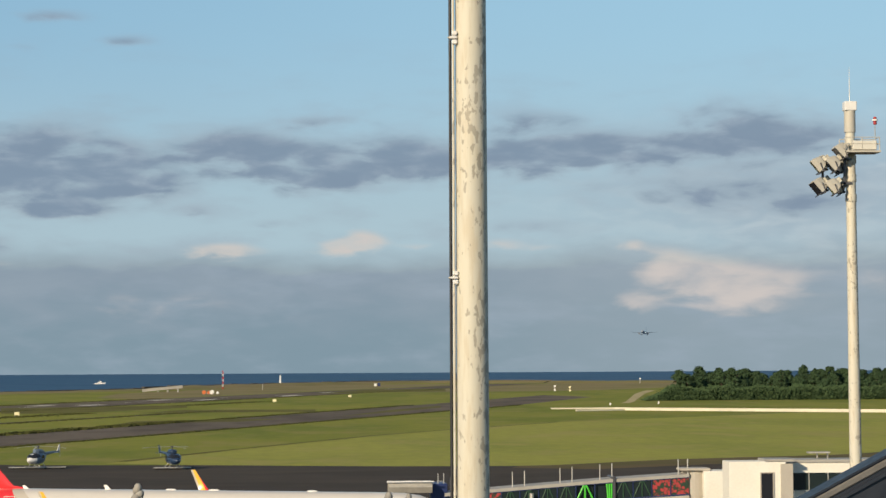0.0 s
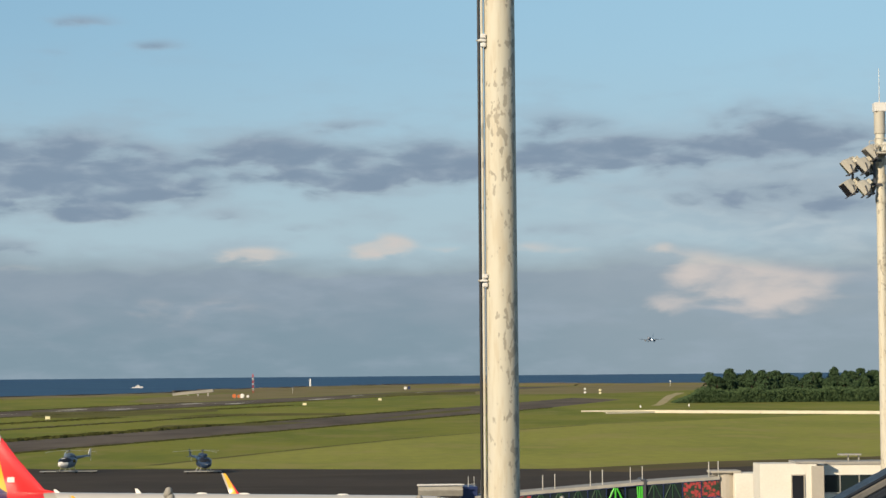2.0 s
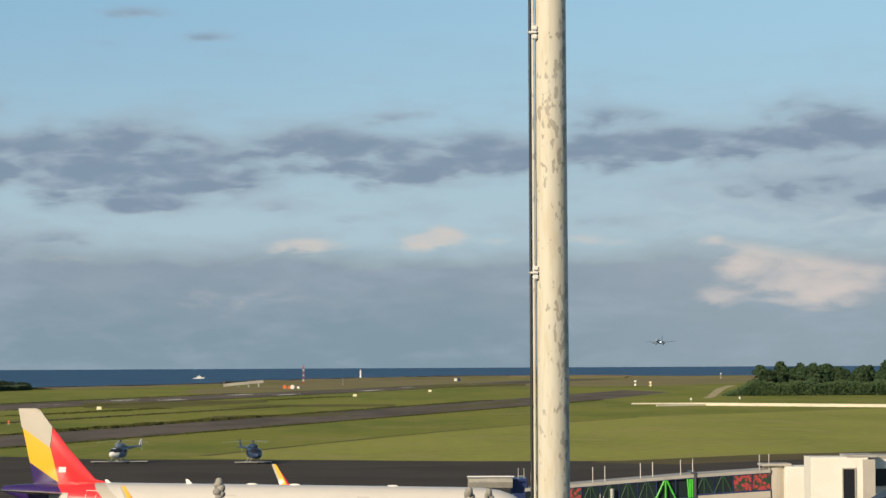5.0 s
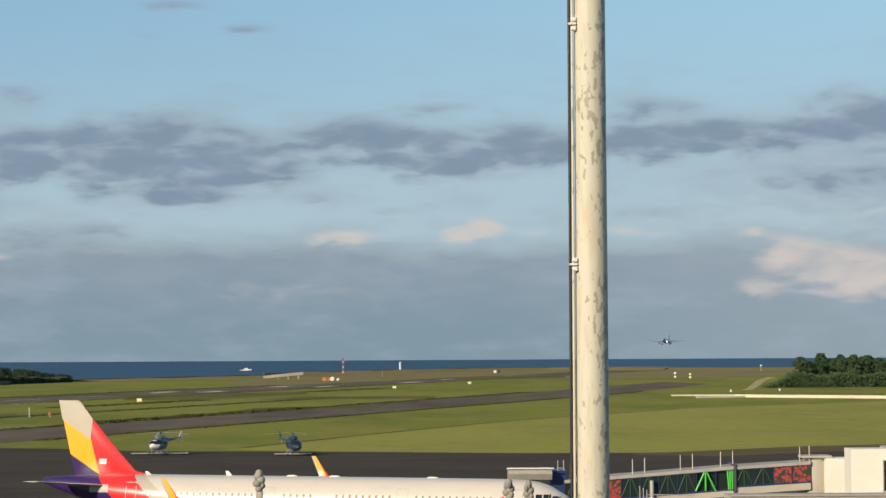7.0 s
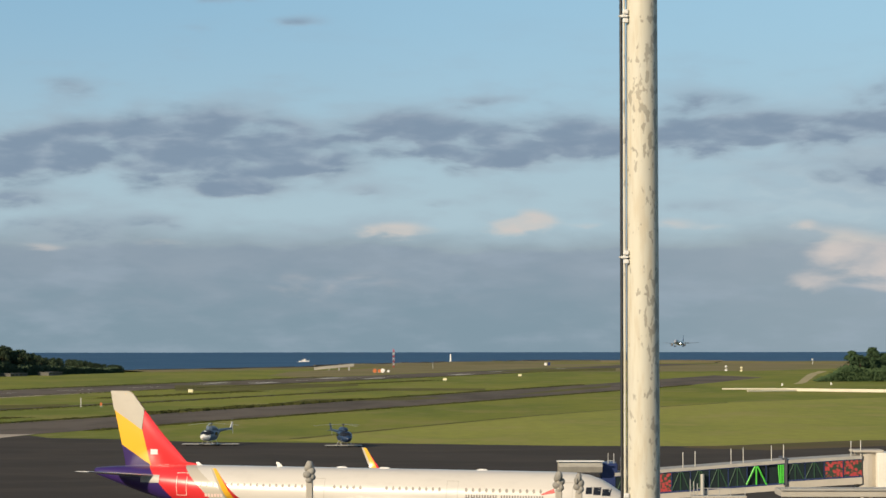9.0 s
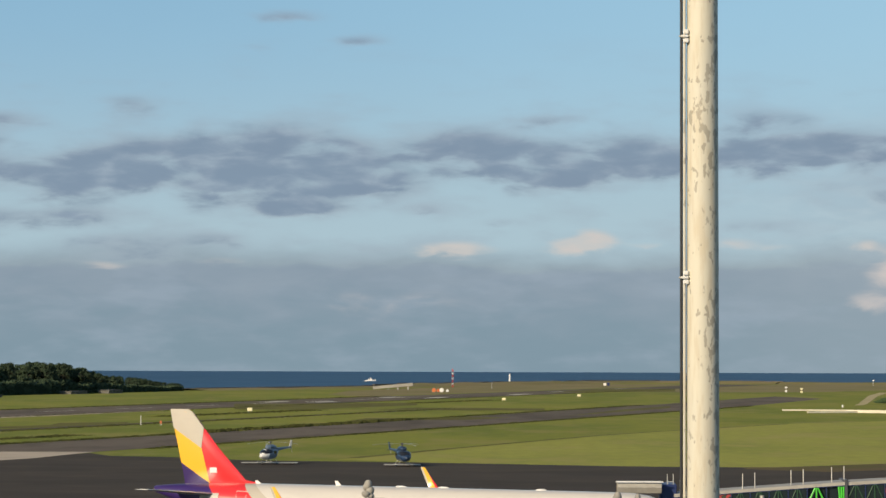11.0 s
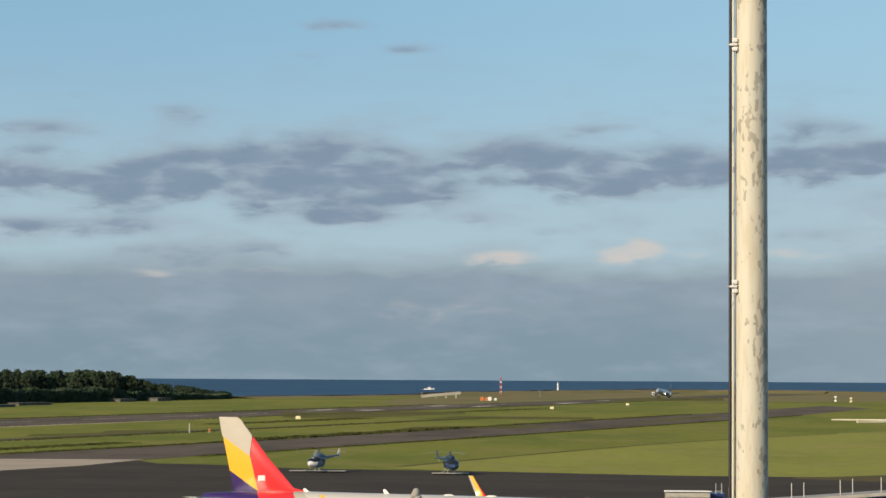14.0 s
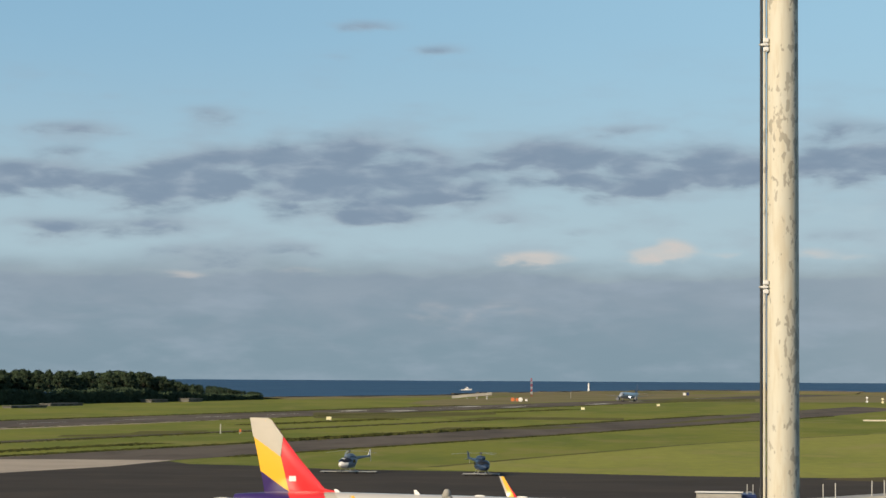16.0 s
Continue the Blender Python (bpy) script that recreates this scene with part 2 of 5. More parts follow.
# ---- mesh helpers ----
class Geo:
    """Collects vertices and faces of one part."""

    def __init__(self):
        self.v, self.f, self.m = [], [], []

    def add(self, verts, faces, slot=0):
        o = len(self.v)
        self.v += [tuple(p) for p in verts]
        self.f += [tuple(o + i for i in q) for q in faces]
        self.m += [slot] * len(faces)
        return self

    def box(self, centre, size, turn=None, slot=0, chamfer=0.0):
        x, y, z = (s / 2 for s in size)
        if chamfer:
            c = min(chamfer, x * 0.9, y * 0.9, z * 0.9)
            bm = bmesh.new()
            bmesh.ops.create_cube(bm, size=1.0, matrix=Matrix.Diagonal((2 * x, 2 * y, 2 * z, 1)))
            bmesh.ops.bevel(bm, geom=bm.edges[:], offset=c, segments=1, affect="EDGES")
            bm.verts.index_update()
            vs, fs = [v.co.copy() for v in bm.verts], [[v.index for v in f.verts] for f in bm.faces]
            bm.free()
        else:
            vs = [Vector((a * x, b * y, c * z)) for a in (-1, 1) for b in (-1, 1) for c in (-1, 1)]
            fs = [(0, 1, 3, 2), (4, 6, 7, 5), (0, 4, 5, 1), (2, 3, 7, 6), (0, 2, 6, 4), (1, 5, 7, 3)]
        m = Matrix.Translation(centre) @ (turn.to_4x4() if turn else Matrix())
        return self.add([m @ v for v in vs], fs, slot)

    def tube(self, a, b, r0, r1=None, n=12, caps=True, slot=0):
        a, b = Vector(a), Vector(b)
        r1 = r0 if r1 is None else r1
        q = (b - a).to_track_quat("Z", "Y").to_matrix()
        vs = []
        for c, r in ((a, r0), (b, r1)):
            vs += [c + q @ Vector((r * math.cos(2 * math.pi * i / n), r * math.sin(2 * math.pi * i / n), 0)) for i in range(n)]
        fs = [(i, (i + 1) % n, n + (i + 1) % n, n + i) for i in range(n)]
        if caps:
            fs += [tuple(reversed(range(n))), tuple(range(n, 2 * n))]
        return self.add(vs, fs, slot)

    def loft(self, rings, closed=True, slot=0, caps=True):
        n = len(rings[0])
        vs = [p for r in rings for p in r]
        fs = []
        for j in range(len(rings) - 1):
            for i in range(n if closed else n - 1):
                k = (i + 1) % n
                fs.append((j * n + i, j * n + k, (j + 1) * n + k, (j + 1) * n + i))
        if caps and closed:
            fs += [tuple(reversed(range(n))), tuple(range((len(rings) - 1) * n, len(rings) * n))]
        return self.add(vs, fs, slot)

    def prism(self, outline, z0, z1, slot=0):
        n = len(outline)
        vs = [(x, y, z0) for x, y in outline] + [(x, y, z1) for x, y in outline]
        fs = [tuple(reversed(range(n))), tuple(range(n, 2 * n))] + [(i, (i + 1) % n, n + (i + 1) % n, n + i) for i in range(n)]
        return self.add(vs, fs, slot)

    def ball(self, c, r, n=10, slot=0):
        rings = []
        for j in range(1, n // 2 + 1):
            a = math.pi * j / (n // 2 + 1)
            rings.append([Vector(c) + Vector((r[0] * math.sin(a) * math.cos(2 * math.pi * i / n), r[1] * math.sin(a) * math.sin(2 * math.pi * i / n), r[2] * math.cos(a))) for i in range(n)])
        return self.loft(rings, slot=slot)

    def mesh(self, name, mats, smooth=False):
        me = bpy.data.meshes.new(name)
        me.from_pydata(self.v, [], self.f)
        mats = mats if isinstance(mats, (list, tuple)) else [mats]
        for m in mats:
            me.materials.append(m)
        if len(mats) > 1:
            me.polygons.foreach_set("material_index", self.m)
        bm = bmesh.new()
        bm.from_mesh(me)
        bmesh.ops.recalc_face_normals(bm, faces=bm.faces)
        bm.to_mesh(me)
        bm.free()
        if smooth:
            me.polygons.foreach_set("use_smooth", [True] * len(me.polygons))
            me.set_sharp_from_angle(angle=radians(38))
        return me


def part(name, geo, mats, parent=None, label="", smooth=False):
    me = geo if isinstance(geo, bpy.types.Mesh) else geo.mesh(name, mats, smooth)
    ob = new(name, me)
    if parent:
        ob.parent = parent
    return tagged(ob, label)


def thing(name, label, category, m=None, group="", kind=""):
    ob = tagged(new(name), label, category, group, kind)
    ob.empty_display_size = 0.2
    if m is not None:
        ob.matrix_world = m
    return ob


# ---- ground ----
U, N = Vector((0.2588, 0.9659)), Vector((-0.9659, 0.2588))


def along(s, w):
    """Plan position s metres along the runway's line and w metres to its side of the terminal."""
    p = U * s + N * w
    return (p.x, p.y)


SHORE = [(-2600, 900), (-900, 1150), (-420, 1260), (-213, 1365), (-176, 1440), (-119, 1590), (-45, 1830), (30, 2010), (90, 2050), (190, 2000), (290, 1965), (900, 1900), (2600, 1700)]


def flat(name, outline, z, mat, label, category, thick=0.0):
    g = Geo()
    if thick:
        g.prism(outline, z - thick, z)
    else:
        g.add([(x, y, z) for x, y in outline], [tuple(range(len(outline)))])
    ob = part(name, g, mat)
    bm = bmesh.new()
    bm.from_mesh(ob.data)
    bmesh.ops.triangulate(bm, faces=bm.faces[:], ngon_method="EAR_CLIP")
    bmesh.ops.recalc_face_normals(bm, faces=bm.faces)
    if not thick:
        for f in bm.faces:
            if f.normal.z < 0:
                f.normal_flip()
    bm.to_mesh(ob.data)
    bm.free()
    return tagged(ob, label, category, kind="structure")


def make_ground():
    land = SHORE + [(2600, -1500), (-2600, -1500)]
    flat("ground", list(reversed(land)), 0.0, GRASS, "wide flat airfield of mown green grass", "ground", thick=3.0)
    sea = Geo()
    ring = [(5200 * math.sin(radians(a)), 5200 * math.cos(radians(a)), -0.6) for a in range(-180, 180, 3)]
    sea.add(ring, [tuple(reversed(range(len(ring))))])
    tagged(part("water", sea, SEA), "deep blue sea reaching the horizon", "sea", kind="structure")


SEA = material("sea", (0.018, 0.070, 0.145), 0.6, second=(0.028, 0.090, 0.170), scale=0.004, fine=0.05, amount=0.8, stretch=(0.25, 1, 1), specular=0.25)
make_ground()
flat("runway", [along(s, w) for s, w in ((-900, 329), (1900, 329), (1900, 373), (-900, 373))], 0.03, ASPHALT_OLD, "long grey asphalt runway with worn white markings", "runway")
flat("taxiway", [along(s, w) for s, w in ((-900, 229), (385, 184.5), (620, 175), (900, 165.5), (1120, 170), (1190, 205), (900, 205), (620, 209), (470, 213), (385, 218), (-900, 262))], 0.04, ASPHALT_OLD, "grey asphalt taxiway beside the runway", "taxiway")
APRON = [(-73.9, 398.4), (-79.5, 410.1), along(60, 196), (-170, -80), (420, -80), (420, 520), (97, 413), (86, 400), (57, 386), (34, 366), (11, 368), (-19, 377.5), (-48, 383), (-64, 395)]
flat("apron", list(reversed(APRON)), 0.05, ASPHALT, "dark asphalt aircraft apron", "apron")
flat("concrete_apron", [(-79.5, 415.6), (-84, 386), (-95, 357), (-190, 330), (-160, 400), (-103.8, 413)][::-1], 0.07, CONCRETE, "pale concrete pavement joining the apron", "pavement")
flat("grass_field", [(-35, 387), (-19, 440), (9, 530), (23, 563), (60, 640), (150, 745), (300, 700), (300, 480), (97, 413.5), (86, 400.5), (57, 386.5), (34, 366.5), (11, 368.5), (-19, 378)][::-1], 0.03, GRASS_DRY, "yellowish mown grass field", "grass")


# ---- poles ----
def peeling_paint():
    """Cream paint with ochre runs and flaked patches, worst on the lee side of the pole."""
    m = bpy.data.materials.new("peeling cream paint")
    m.use_nodes = True
    k = Nodes(m.node_tree)
    b = m.node_tree.nodes["Principled BSDF"]
    co = k.n.new("ShaderNodeTexCoord").outputs["Object"]
    x, y, z = k.split(co)
    runs = k.smooth(k.noise(k.scaled(co, (1, 1, 0.12)), 7.0, 4.0, 0.6), 0.45, 0.68)
    wash = k.noise(k.scaled(co, (1, 1, 0.35)), 1.6, 4.0, 0.55)
    base = k.mix(k.math("MULTIPLY", runs, 0.6), (0.60, 0.565, 0.46), (0.50, 0.425, 0.30))
    base = k.mix(k.smooth(wash, 0.4, 0.7, 0.0, 0.5), base, (0.56, 0.55, 0.485))
    flake = k.math("ADD", k.noise(k.scaled(co, (1, 1, 0.5)), 8.0, 3.0, 0.5, 0.3), k.math("MULTIPLY", k.math("SUBTRACT", k.noise(k.scaled(co, (1, 1, 0.5)), 1.5, 2.0), 0.5), 0.5))
    flake = k.math("ADD", flake, k.smooth(x, -0.1, 0.34, -0.03, 0.10))
    base = k.mix(k.smooth(flake, 0.59, 0.635, 0.0, 0.75), base, k.mix(wash, (0.20, 0.175, 0.13), (0.40, 0.37, 0.31)))
    k.put(b.inputs["Base Color"], base)
    b.inputs["Roughness"].default_value = 0.6
    bp = k.n.new("ShaderNodeBump")
    bp.inputs["Strength"].default_value = 0.3
    bp.inputs["Distance"].default_value = 0.01
    k.put(bp.inputs["Height"], k.math("SUBTRACT", 1.0, k.smooth(flake, 0.58, 0.64)))
    k.l.new(bp.outputs[0], b.inputs["Normal"])
    return m


PAINT_OLD = peeling_paint()
PAINT_GREY = plain("grey cream paint", (0.50, 0.47, 0.40), 0.6)
BLACK = plain("black rubber", (0.02, 0.02, 0.022), 0.5)
WHITE = plain("white paint", (0.78, 0.76, 0.72), 0.45)


def near_pole():
    t = thing("light_pole", "tall cream steel light pole with peeling weathered paint", "light pole", pose(3.34, 54, 0))
    g = Geo()
    rings = []
    for z, r in ((0, 0.40), (5, 0.385), (12, 0.367), (18, 0.357), (24, 0.348), (29, 0.34), (29.05, 0.0)):
        rings.append([Vector((r * math.cos(a * math.pi / 24), r * math.sin(a * math.pi / 24), z)) for a in range(48)])
    g.loft(rings)
    part("shaft", g, PAINT_OLD, t, smooth=True)
    c = Geo().tube((-0.50, -0.06, 0), (-0.465, -0.06, 29), 0.035, n=10)
    part("cable", c, BLACK, t, "black cable run up the pole", smooth=True)
    c = Geo().tube((-0.435, -0.13, 0), (-0.40, -0.13, 29), 0.03, n=10)
    part("conduit", c, PAINT_OLD, t, "cream conduit pipe", smooth=True)


near_pole()


def flood_tower():
    t = thing("floodlight_tower", "cream apron floodlight mast with lamps and platform", "floodlight mast", pose(28.95, 130, 0))
    part("shaft", Geo().tube((0, 0, 0), (-0.1, 0, 29.5), 0.37, 0.25, n=24), PAINT_OLD, t, smooth=True)


flood_tower()


# ---- airliner ----
def ring(x, half, zc, up, down, n=32):
    """A fuselage section at x: half width, centre height, height above and below it."""
    pts = []
    for i in range(n):
        a = 2 * math.pi * i / n
        z = math.sin(a)
        pts.append(Vector((x, half * math.cos(a), zc + (up if z > 0 else down) * z)))
    return pts


SECTIONS = [(0.0, 0.05, 3.35, 0.05, 0.05), (-0.25, 0.5, 3.38, 0.42, 0.45), (-0.8, 0.92, 3.45, 0.78, 0.82), (-1.6, 1.3, 3.56, 1.2, 1.15), (-2.6, 1.6, 3.7, 1.68, 1.5), (-3.6, 1.8, 3.8, 1.92, 1.72),
            (-4.8, 1.92, 3.86, 2.02, 1.9), (-6.5, 1.975, 3.87, 2.05, 2.02), (-14, 1.975, 3.87, 2.05, 2.07), (-22, 1.975, 3.87, 2.05, 2.07), (-29.5, 1.975, 3.87, 2.05, 2.05),
            (-32.5, 1.94, 3.95, 1.97, 1.95), (-35.5, 1.76, 4.15, 1.77, 1.72), (-38.5, 1.42, 4.45, 1.42, 1.38), (-41.0, 1.0, 4.8, 1.0, 0.98), (-43.2, 0.55, 5.12, 0.55, 0.55), (-44.4, 0.28, 5.28, 0.28, 0.28), (-44.51, 0.22, 5.3, 0.2, 0.2)]


def wing(span_pts, thick=0.12, n=10):
    """Loft of aerofoil sections: (leading edge point, chord)."""
    rings = []
    for (x, y, z), chord in span_pts:
        up, lo = [], []
        for i in range(n + 1):
            c = (1 - math.cos(math.pi * i / n)) / 2
            h = thick * chord * 2.6 * (0.2969 * math.sqrt(c) - 0.126 * c - 0.3516 * c * c + 0.2843 * c ** 3 - 0.1015 * c ** 4) * 1.9
            up.append(Vector((x - c * chord, y, z + h * 0.65)))
            lo.append(Vector((x - c * chord, y, z - h * 0.45)))
        rings.append(up + lo[::-1][1:-1])
    return Geo().loft(rings)


def livery(name, stages, base):
    """Paint with straight colour borders on the hull, given as (point, point, colour) in the hull's own x and z."""
    m = bpy.data.materials.new(name)
    m.use_nodes = True
    k = Nodes(m.node_tree)
    b = m.node_tree.nodes["Principled BSDF"]
    co = k.n.new("ShaderNodeTexCoord").outputs["Object"]
    x, y, z = k.split(co)
    dirt = k.noise(k.scaled(co, (0.5, 1.0, 1.5)), 1.2, 5.0)
    colour = k.mix(k.smooth(dirt, 0.45, 0.8), base, tuple(c * 0.93 for c in base))
    for (ax, az), (bx, bz), paint in stages:
        nx, nz = -(bz - az), bx - ax
        d = k.math("ADD", k.math("MULTIPLY", k.math("SUBTRACT", x, ax), nx), k.math("MULTIPLY", k.math("SUBTRACT", z, az), nz))
        colour = k.mix(k.math("GREATER_THAN", d, 0.0), colour, paint)
    k.put(b.inputs["Base Color"], colour)
    b.inputs["Roughness"].default_value = 0.28
    b.inputs["Coat Weight"].default_value = 0.3
    return m


WHITE_HULL, BEIGE, RED, YELLOW, PURPLE = (0.62, 0.58, 0.52), (0.50, 0.45, 0.37), (0.70, 0.035, 0.04), (0.85, 0.46, 0.03), (0.040, 0.020, 0.12)
HULL = livery("hull paint", [((-32.4, 3.6), (-35.4, 5.76), BEIGE), ((-33.6, 3.03), (-36.64, 6.0), RED), ((-37.15, 3.03), (-39.67, 5.84), PURPLE)], WHITE_HULL)
FIN = livery("fin paint", [((-39.67, 5.84), (-40.42, 8.65), YELLOW), ((-39.67, 5.84), (-42.38, 7.53), PURPLE)], RED)
GREY_METAL = plain("grey wing metal", (0.45, 0.46, 0.47), 0.35, 0.3)
DARK_GLASS = plain("dark glass", (0.02, 0.022, 0.028), 0.12)


def airliner(name, label, hull, fin, nacelle, wings, m, thick=0.12):
    t = thing(name, label, "airliner", m)
    part("fuselage", Geo().loft([ring(*s) for s in SECTIONS]), hull, t, smooth=True)
    f = Geo()
    prof = []
    for (le, te, z, w) in ((-34.2, -41.9, 5.72, 0.05), (-36.6, -41.95, 6.15, 0.42), (-38.9, -42.5, 8.6, 0.32), (-41.3, -43.2, 11.55, 0.18), (-41.7, -43.2, 11.76, 0.05)):
        c = le - te
        prof.append([Vector((le - c * q, w * h / 2, z)) for q, h in ((0, 0), (0.08, 0.7), (0.3, 1), (0.7, 0.6), (1, 0.05), (0.7, -0.6), (0.3, -1), (0.08, -0.7))])
    part("fin", f.loft(prof), fin, t, smooth=True)
    for side in (1, -1):
        part("wing", wing([((-15.8, side * 1.5, 2.75), 7.4), ((-19.4, side * 6.4, 3.2), 4.2), ((-24.9, side * 16.6, 4.25), 1.6), ((-25.2, side * 17.0, 4.32), 1.5)], thick), wings, t, smooth=True)
        part("tailplane", wing([((-38.6, side * 0.8, 5.0), 3.6), ((-42.3, side * 6.2, 5.55), 1.3)]), GREY_METAL, t, smooth=True)
        e = Geo()
        rings = []
        for x, r in ((-14.0, 0.9), (-13.9, 1.0), (-14.6, 1.12), (-16.0, 1.14), (-17.4, 0.98), (-18.2, 0.72)):
            rings.append([Vector((x, side * 5.75 + r * math.cos(2 * math.pi * i / 20), 1.75 + r * math.sin(2 * math.pi * i / 20))) for i in range(20)])
        part("engine", e.loft(rings), nacelle, t, smooth=True)
    return t


H = 14.5
parked = airliner("parked_airliner", "white airliner with yellow, red and purple tail parked on the apron", HULL, FIN, WHITE, GREY_METAL, pose(10.75, 183.5, -0.2, 0, 0.3, -H))


# ---- details of the airliners ----
CABIN_GLASS = plain("brownish cabin glass", (0.20, 0.175, 0.15), 0.3)
TEXT_GREY = plain("grey lettering", (0.16, 0.14, 0.13), 0.5)
RED_PAINT = plain("red paint", (0.55, 0.05, 0.045), 0.4)
ORANGE = plain("orange paint", (0.55, 0.15, 0.04), 0.5)
TYRE = plain("tyre rubber", (0.02, 0.02, 0.02), 0.8)


def hull_at(x, z):
    """Half width of the hull at station x and height z."""
    for a, b in zip(SECTIONS, SECTIONS[1:]):
        if b[0] <= x <= a[0]:
            q = (x - a[0]) / (b[0] - a[0])
            h, c, u, d = (a[i] + (b[i] - a[i]) * q for i in range(1, 5))
            r = (z - c) / (u if z > c else d)
            return h * math.sqrt(max(0.0, 1 - r * r))
    return 0.0


def patch(outline, side, lift=0.012, z_steps=4):
    """A thin plate that follows the hull: outline is (x0, x1, z0, z1)."""
    x0, x1, z0, z1 = outline
    g, vs = Geo(), []
    for j in range(z_steps + 1):
        z = z0 + (z1 - z0) * j / z_steps
        for i in range(3):
            x = x0 + (x1 - x0) * i / 2
            vs.append((x, side * (hull_at(x, z) + lift), z))
    fs = [(j * 3 + i, j * 3 + i + 1, j * 3 + i + 4, j * 3 + i + 3) for j in range(z_steps) for i in range(2)]
    return g.add(vs, fs)


def oval(x, z, rx, rz, side, lift=0.012):
    """A small rounded plate on the hull."""
    ring_pts = [(x + rx * math.cos(a * math.pi / 6), z + rz * math.sin(a * math.pi / 6)) for a in range(12)]
    return Geo().add([(px, side * (hull_at(px, pz) + lift), pz) for px, pz in ring_pts], [tuple(range(12))])


def frame_patch(outline, side, w=0.045, lift=0.014):
    x0, x1, z0, z1 = outline
    g = Geo()
    for o in ((x0, x0 + w, z0, z1), (x1 - w, x1, z0, z1), (x0, x1, z0, z0 + w), (x0, x1, z1 - w, z1)):
        p = patch(o, side, lift)
        g.add(p.v, p.f)
    return g


def dress(t, door_paint, tail_door_paint, tips=True):
    for side in (1, -1):
        # cabin windows with gaps at the doors
        x = -7.0
        while x > -35.0:
            if not any(abs(x - d) < 0.75 for d in (-14.0, -24.8, -20.3)):
                part("cabin_window", oval(x, 4.48, 0.11, 0.17, side), CABIN_GLASS, t)
            x -= 0.533
        for d, z0, z1, mt in ((-5.0, 3.35, 5.2, door_paint), (-14.0, 3.4, 5.15, door_paint), (-24.8, 3.4, 5.15, door_paint), (-36.4, 3.55, 5.35, tail_door_paint)):
            part("door", frame_patch((d + 0.42, d - 0.42, z0, z1), side), mt, t, "cabin door outline")
        for o in ((-2.35, -1.75, 4.22, 4.72), (-3.0, -2.45, 4.28, 4.85), (-3.55, -3.1, 4.35, 4.85)):
            part("cockpit_window", patch(o, side, 0.015), DARK_GLASS, t, "dark cockpit window")
        # upturned wing tips
        g = Geo()
        rings = []
        for q in range(7):
            a = q / 6
            x = -25.2 - 2.0 * a ** 1.2
            y = 17.0 + 0.9 * math.sin(min(1.0, a * 1.6) * math.pi / 2)
            z = 4.32 + 2.36 * a ** 1.6
            c = 1.3 * (1 - a) + 0.4 * a
            n = Vector((0, -math.sin(min(1.0, a * 1.8) * math.pi / 2), math.cos(min(1.0, a * 1.8) * math.pi / 2)))
            up = [Vector((x, y, z)), Vector((x - c * 0.3, y, z)) + n * 0.06, Vector((x - c, y, z)), Vector((x - c * 0.3, y, z)) - n * 0.05]
            rings.append([Vector((p.x, p.y * side, p.z)) for p in up])
        g.loft(rings)
        if tips:
            part("winglet", g, SHARKLET, t, "upturned yellow and red wing tip", smooth=True)
        part("pylon", Geo().box((-17.2, side * 5.75, 2.75), (3.4, 0.35, 0.7), chamfer=0.1), WHITE, t)
        for i, y in enumerate((3.2, 7.9, 11.3)):
            part("flap_fairing", Geo().ball((-21.0 - 0.42 * (y - 3.2) - 0.6, side * y, 2.75 + 0.1 * y), (1.5, 0.2, 0.25), 8), GREY_METAL, t, smooth=True)
        gear = part("main_gear", Geo().tube((-20.6, side * 3.8, 2.6), (-20.6, side * 3.8, 0.6), 0.12), GREY_METAL, t)
        for k in (-0.45, 0.45):
            part("wheel", Geo().tube((-20.6, side * 3.8 + k - 0.2, 0.58), (-20.6, side * 3.8 + k + 0.2, 0.58), 0.58, n=20), TYRE, gear)
    nose = part("nose_gear", Geo().tube((-5.1, 0, 2.2), (-5.1, 0, 0.4), 0.09), GREY_METAL, t)
    for k in (-0.25, 0.25):
        part("wheel", Geo().tube((-5.1, k - 0.11, 0.56), (-5.1, k + 0.11, 0.56), 0.38, n=16), TYRE, nose)
    part("belly_fairing", Geo().ball((-19.5, 0, 2.35), (6.2, 1.9, 1.1), 14), hull_belly, t, smooth=True)
    # aerials and lamps along the crown
    for x, h in ((-35.2, 0.25), (-28.4, 0.36)):
        part("antenna", Geo().loft([[Vector((x, 0.03, 5.85)), Vector((x - 0.5, 0.03, 5.85)), Vector((x - 0.5, -0.03, 5.85)), Vector((x, -0.03, 5.85))], [Vector((x - 0.38, 0.015, 5.9 + h)), Vector((x - 0.62, 0.015, 5.9 + h)), Vector((x - 0.62, -0.015, 5.9 + h)), Vector((x - 0.38, -0.015, 5.9 + h))]]), WHITE, t)
    for x in (-23.5, -20.0, -12.1):
        part("antenna", Geo().ball((x, 0, 5.93), (0.45, 0.12, 0.1), 8), WHITE, t, smooth=True)
    for side in (1, -1):
        if tips:
            part("tailplane_root", patch((-38.4, -40.1, 4.5, 5.12), side, 0.03, 6), STEEL_PALE, t, "pale metal plate at the tailplane root")
    part("exhaust", Geo().tube((-44.4, 0, 5.29), (-44.56, 0, 5.31), 0.17, n=16), DARK_GLASS, t)


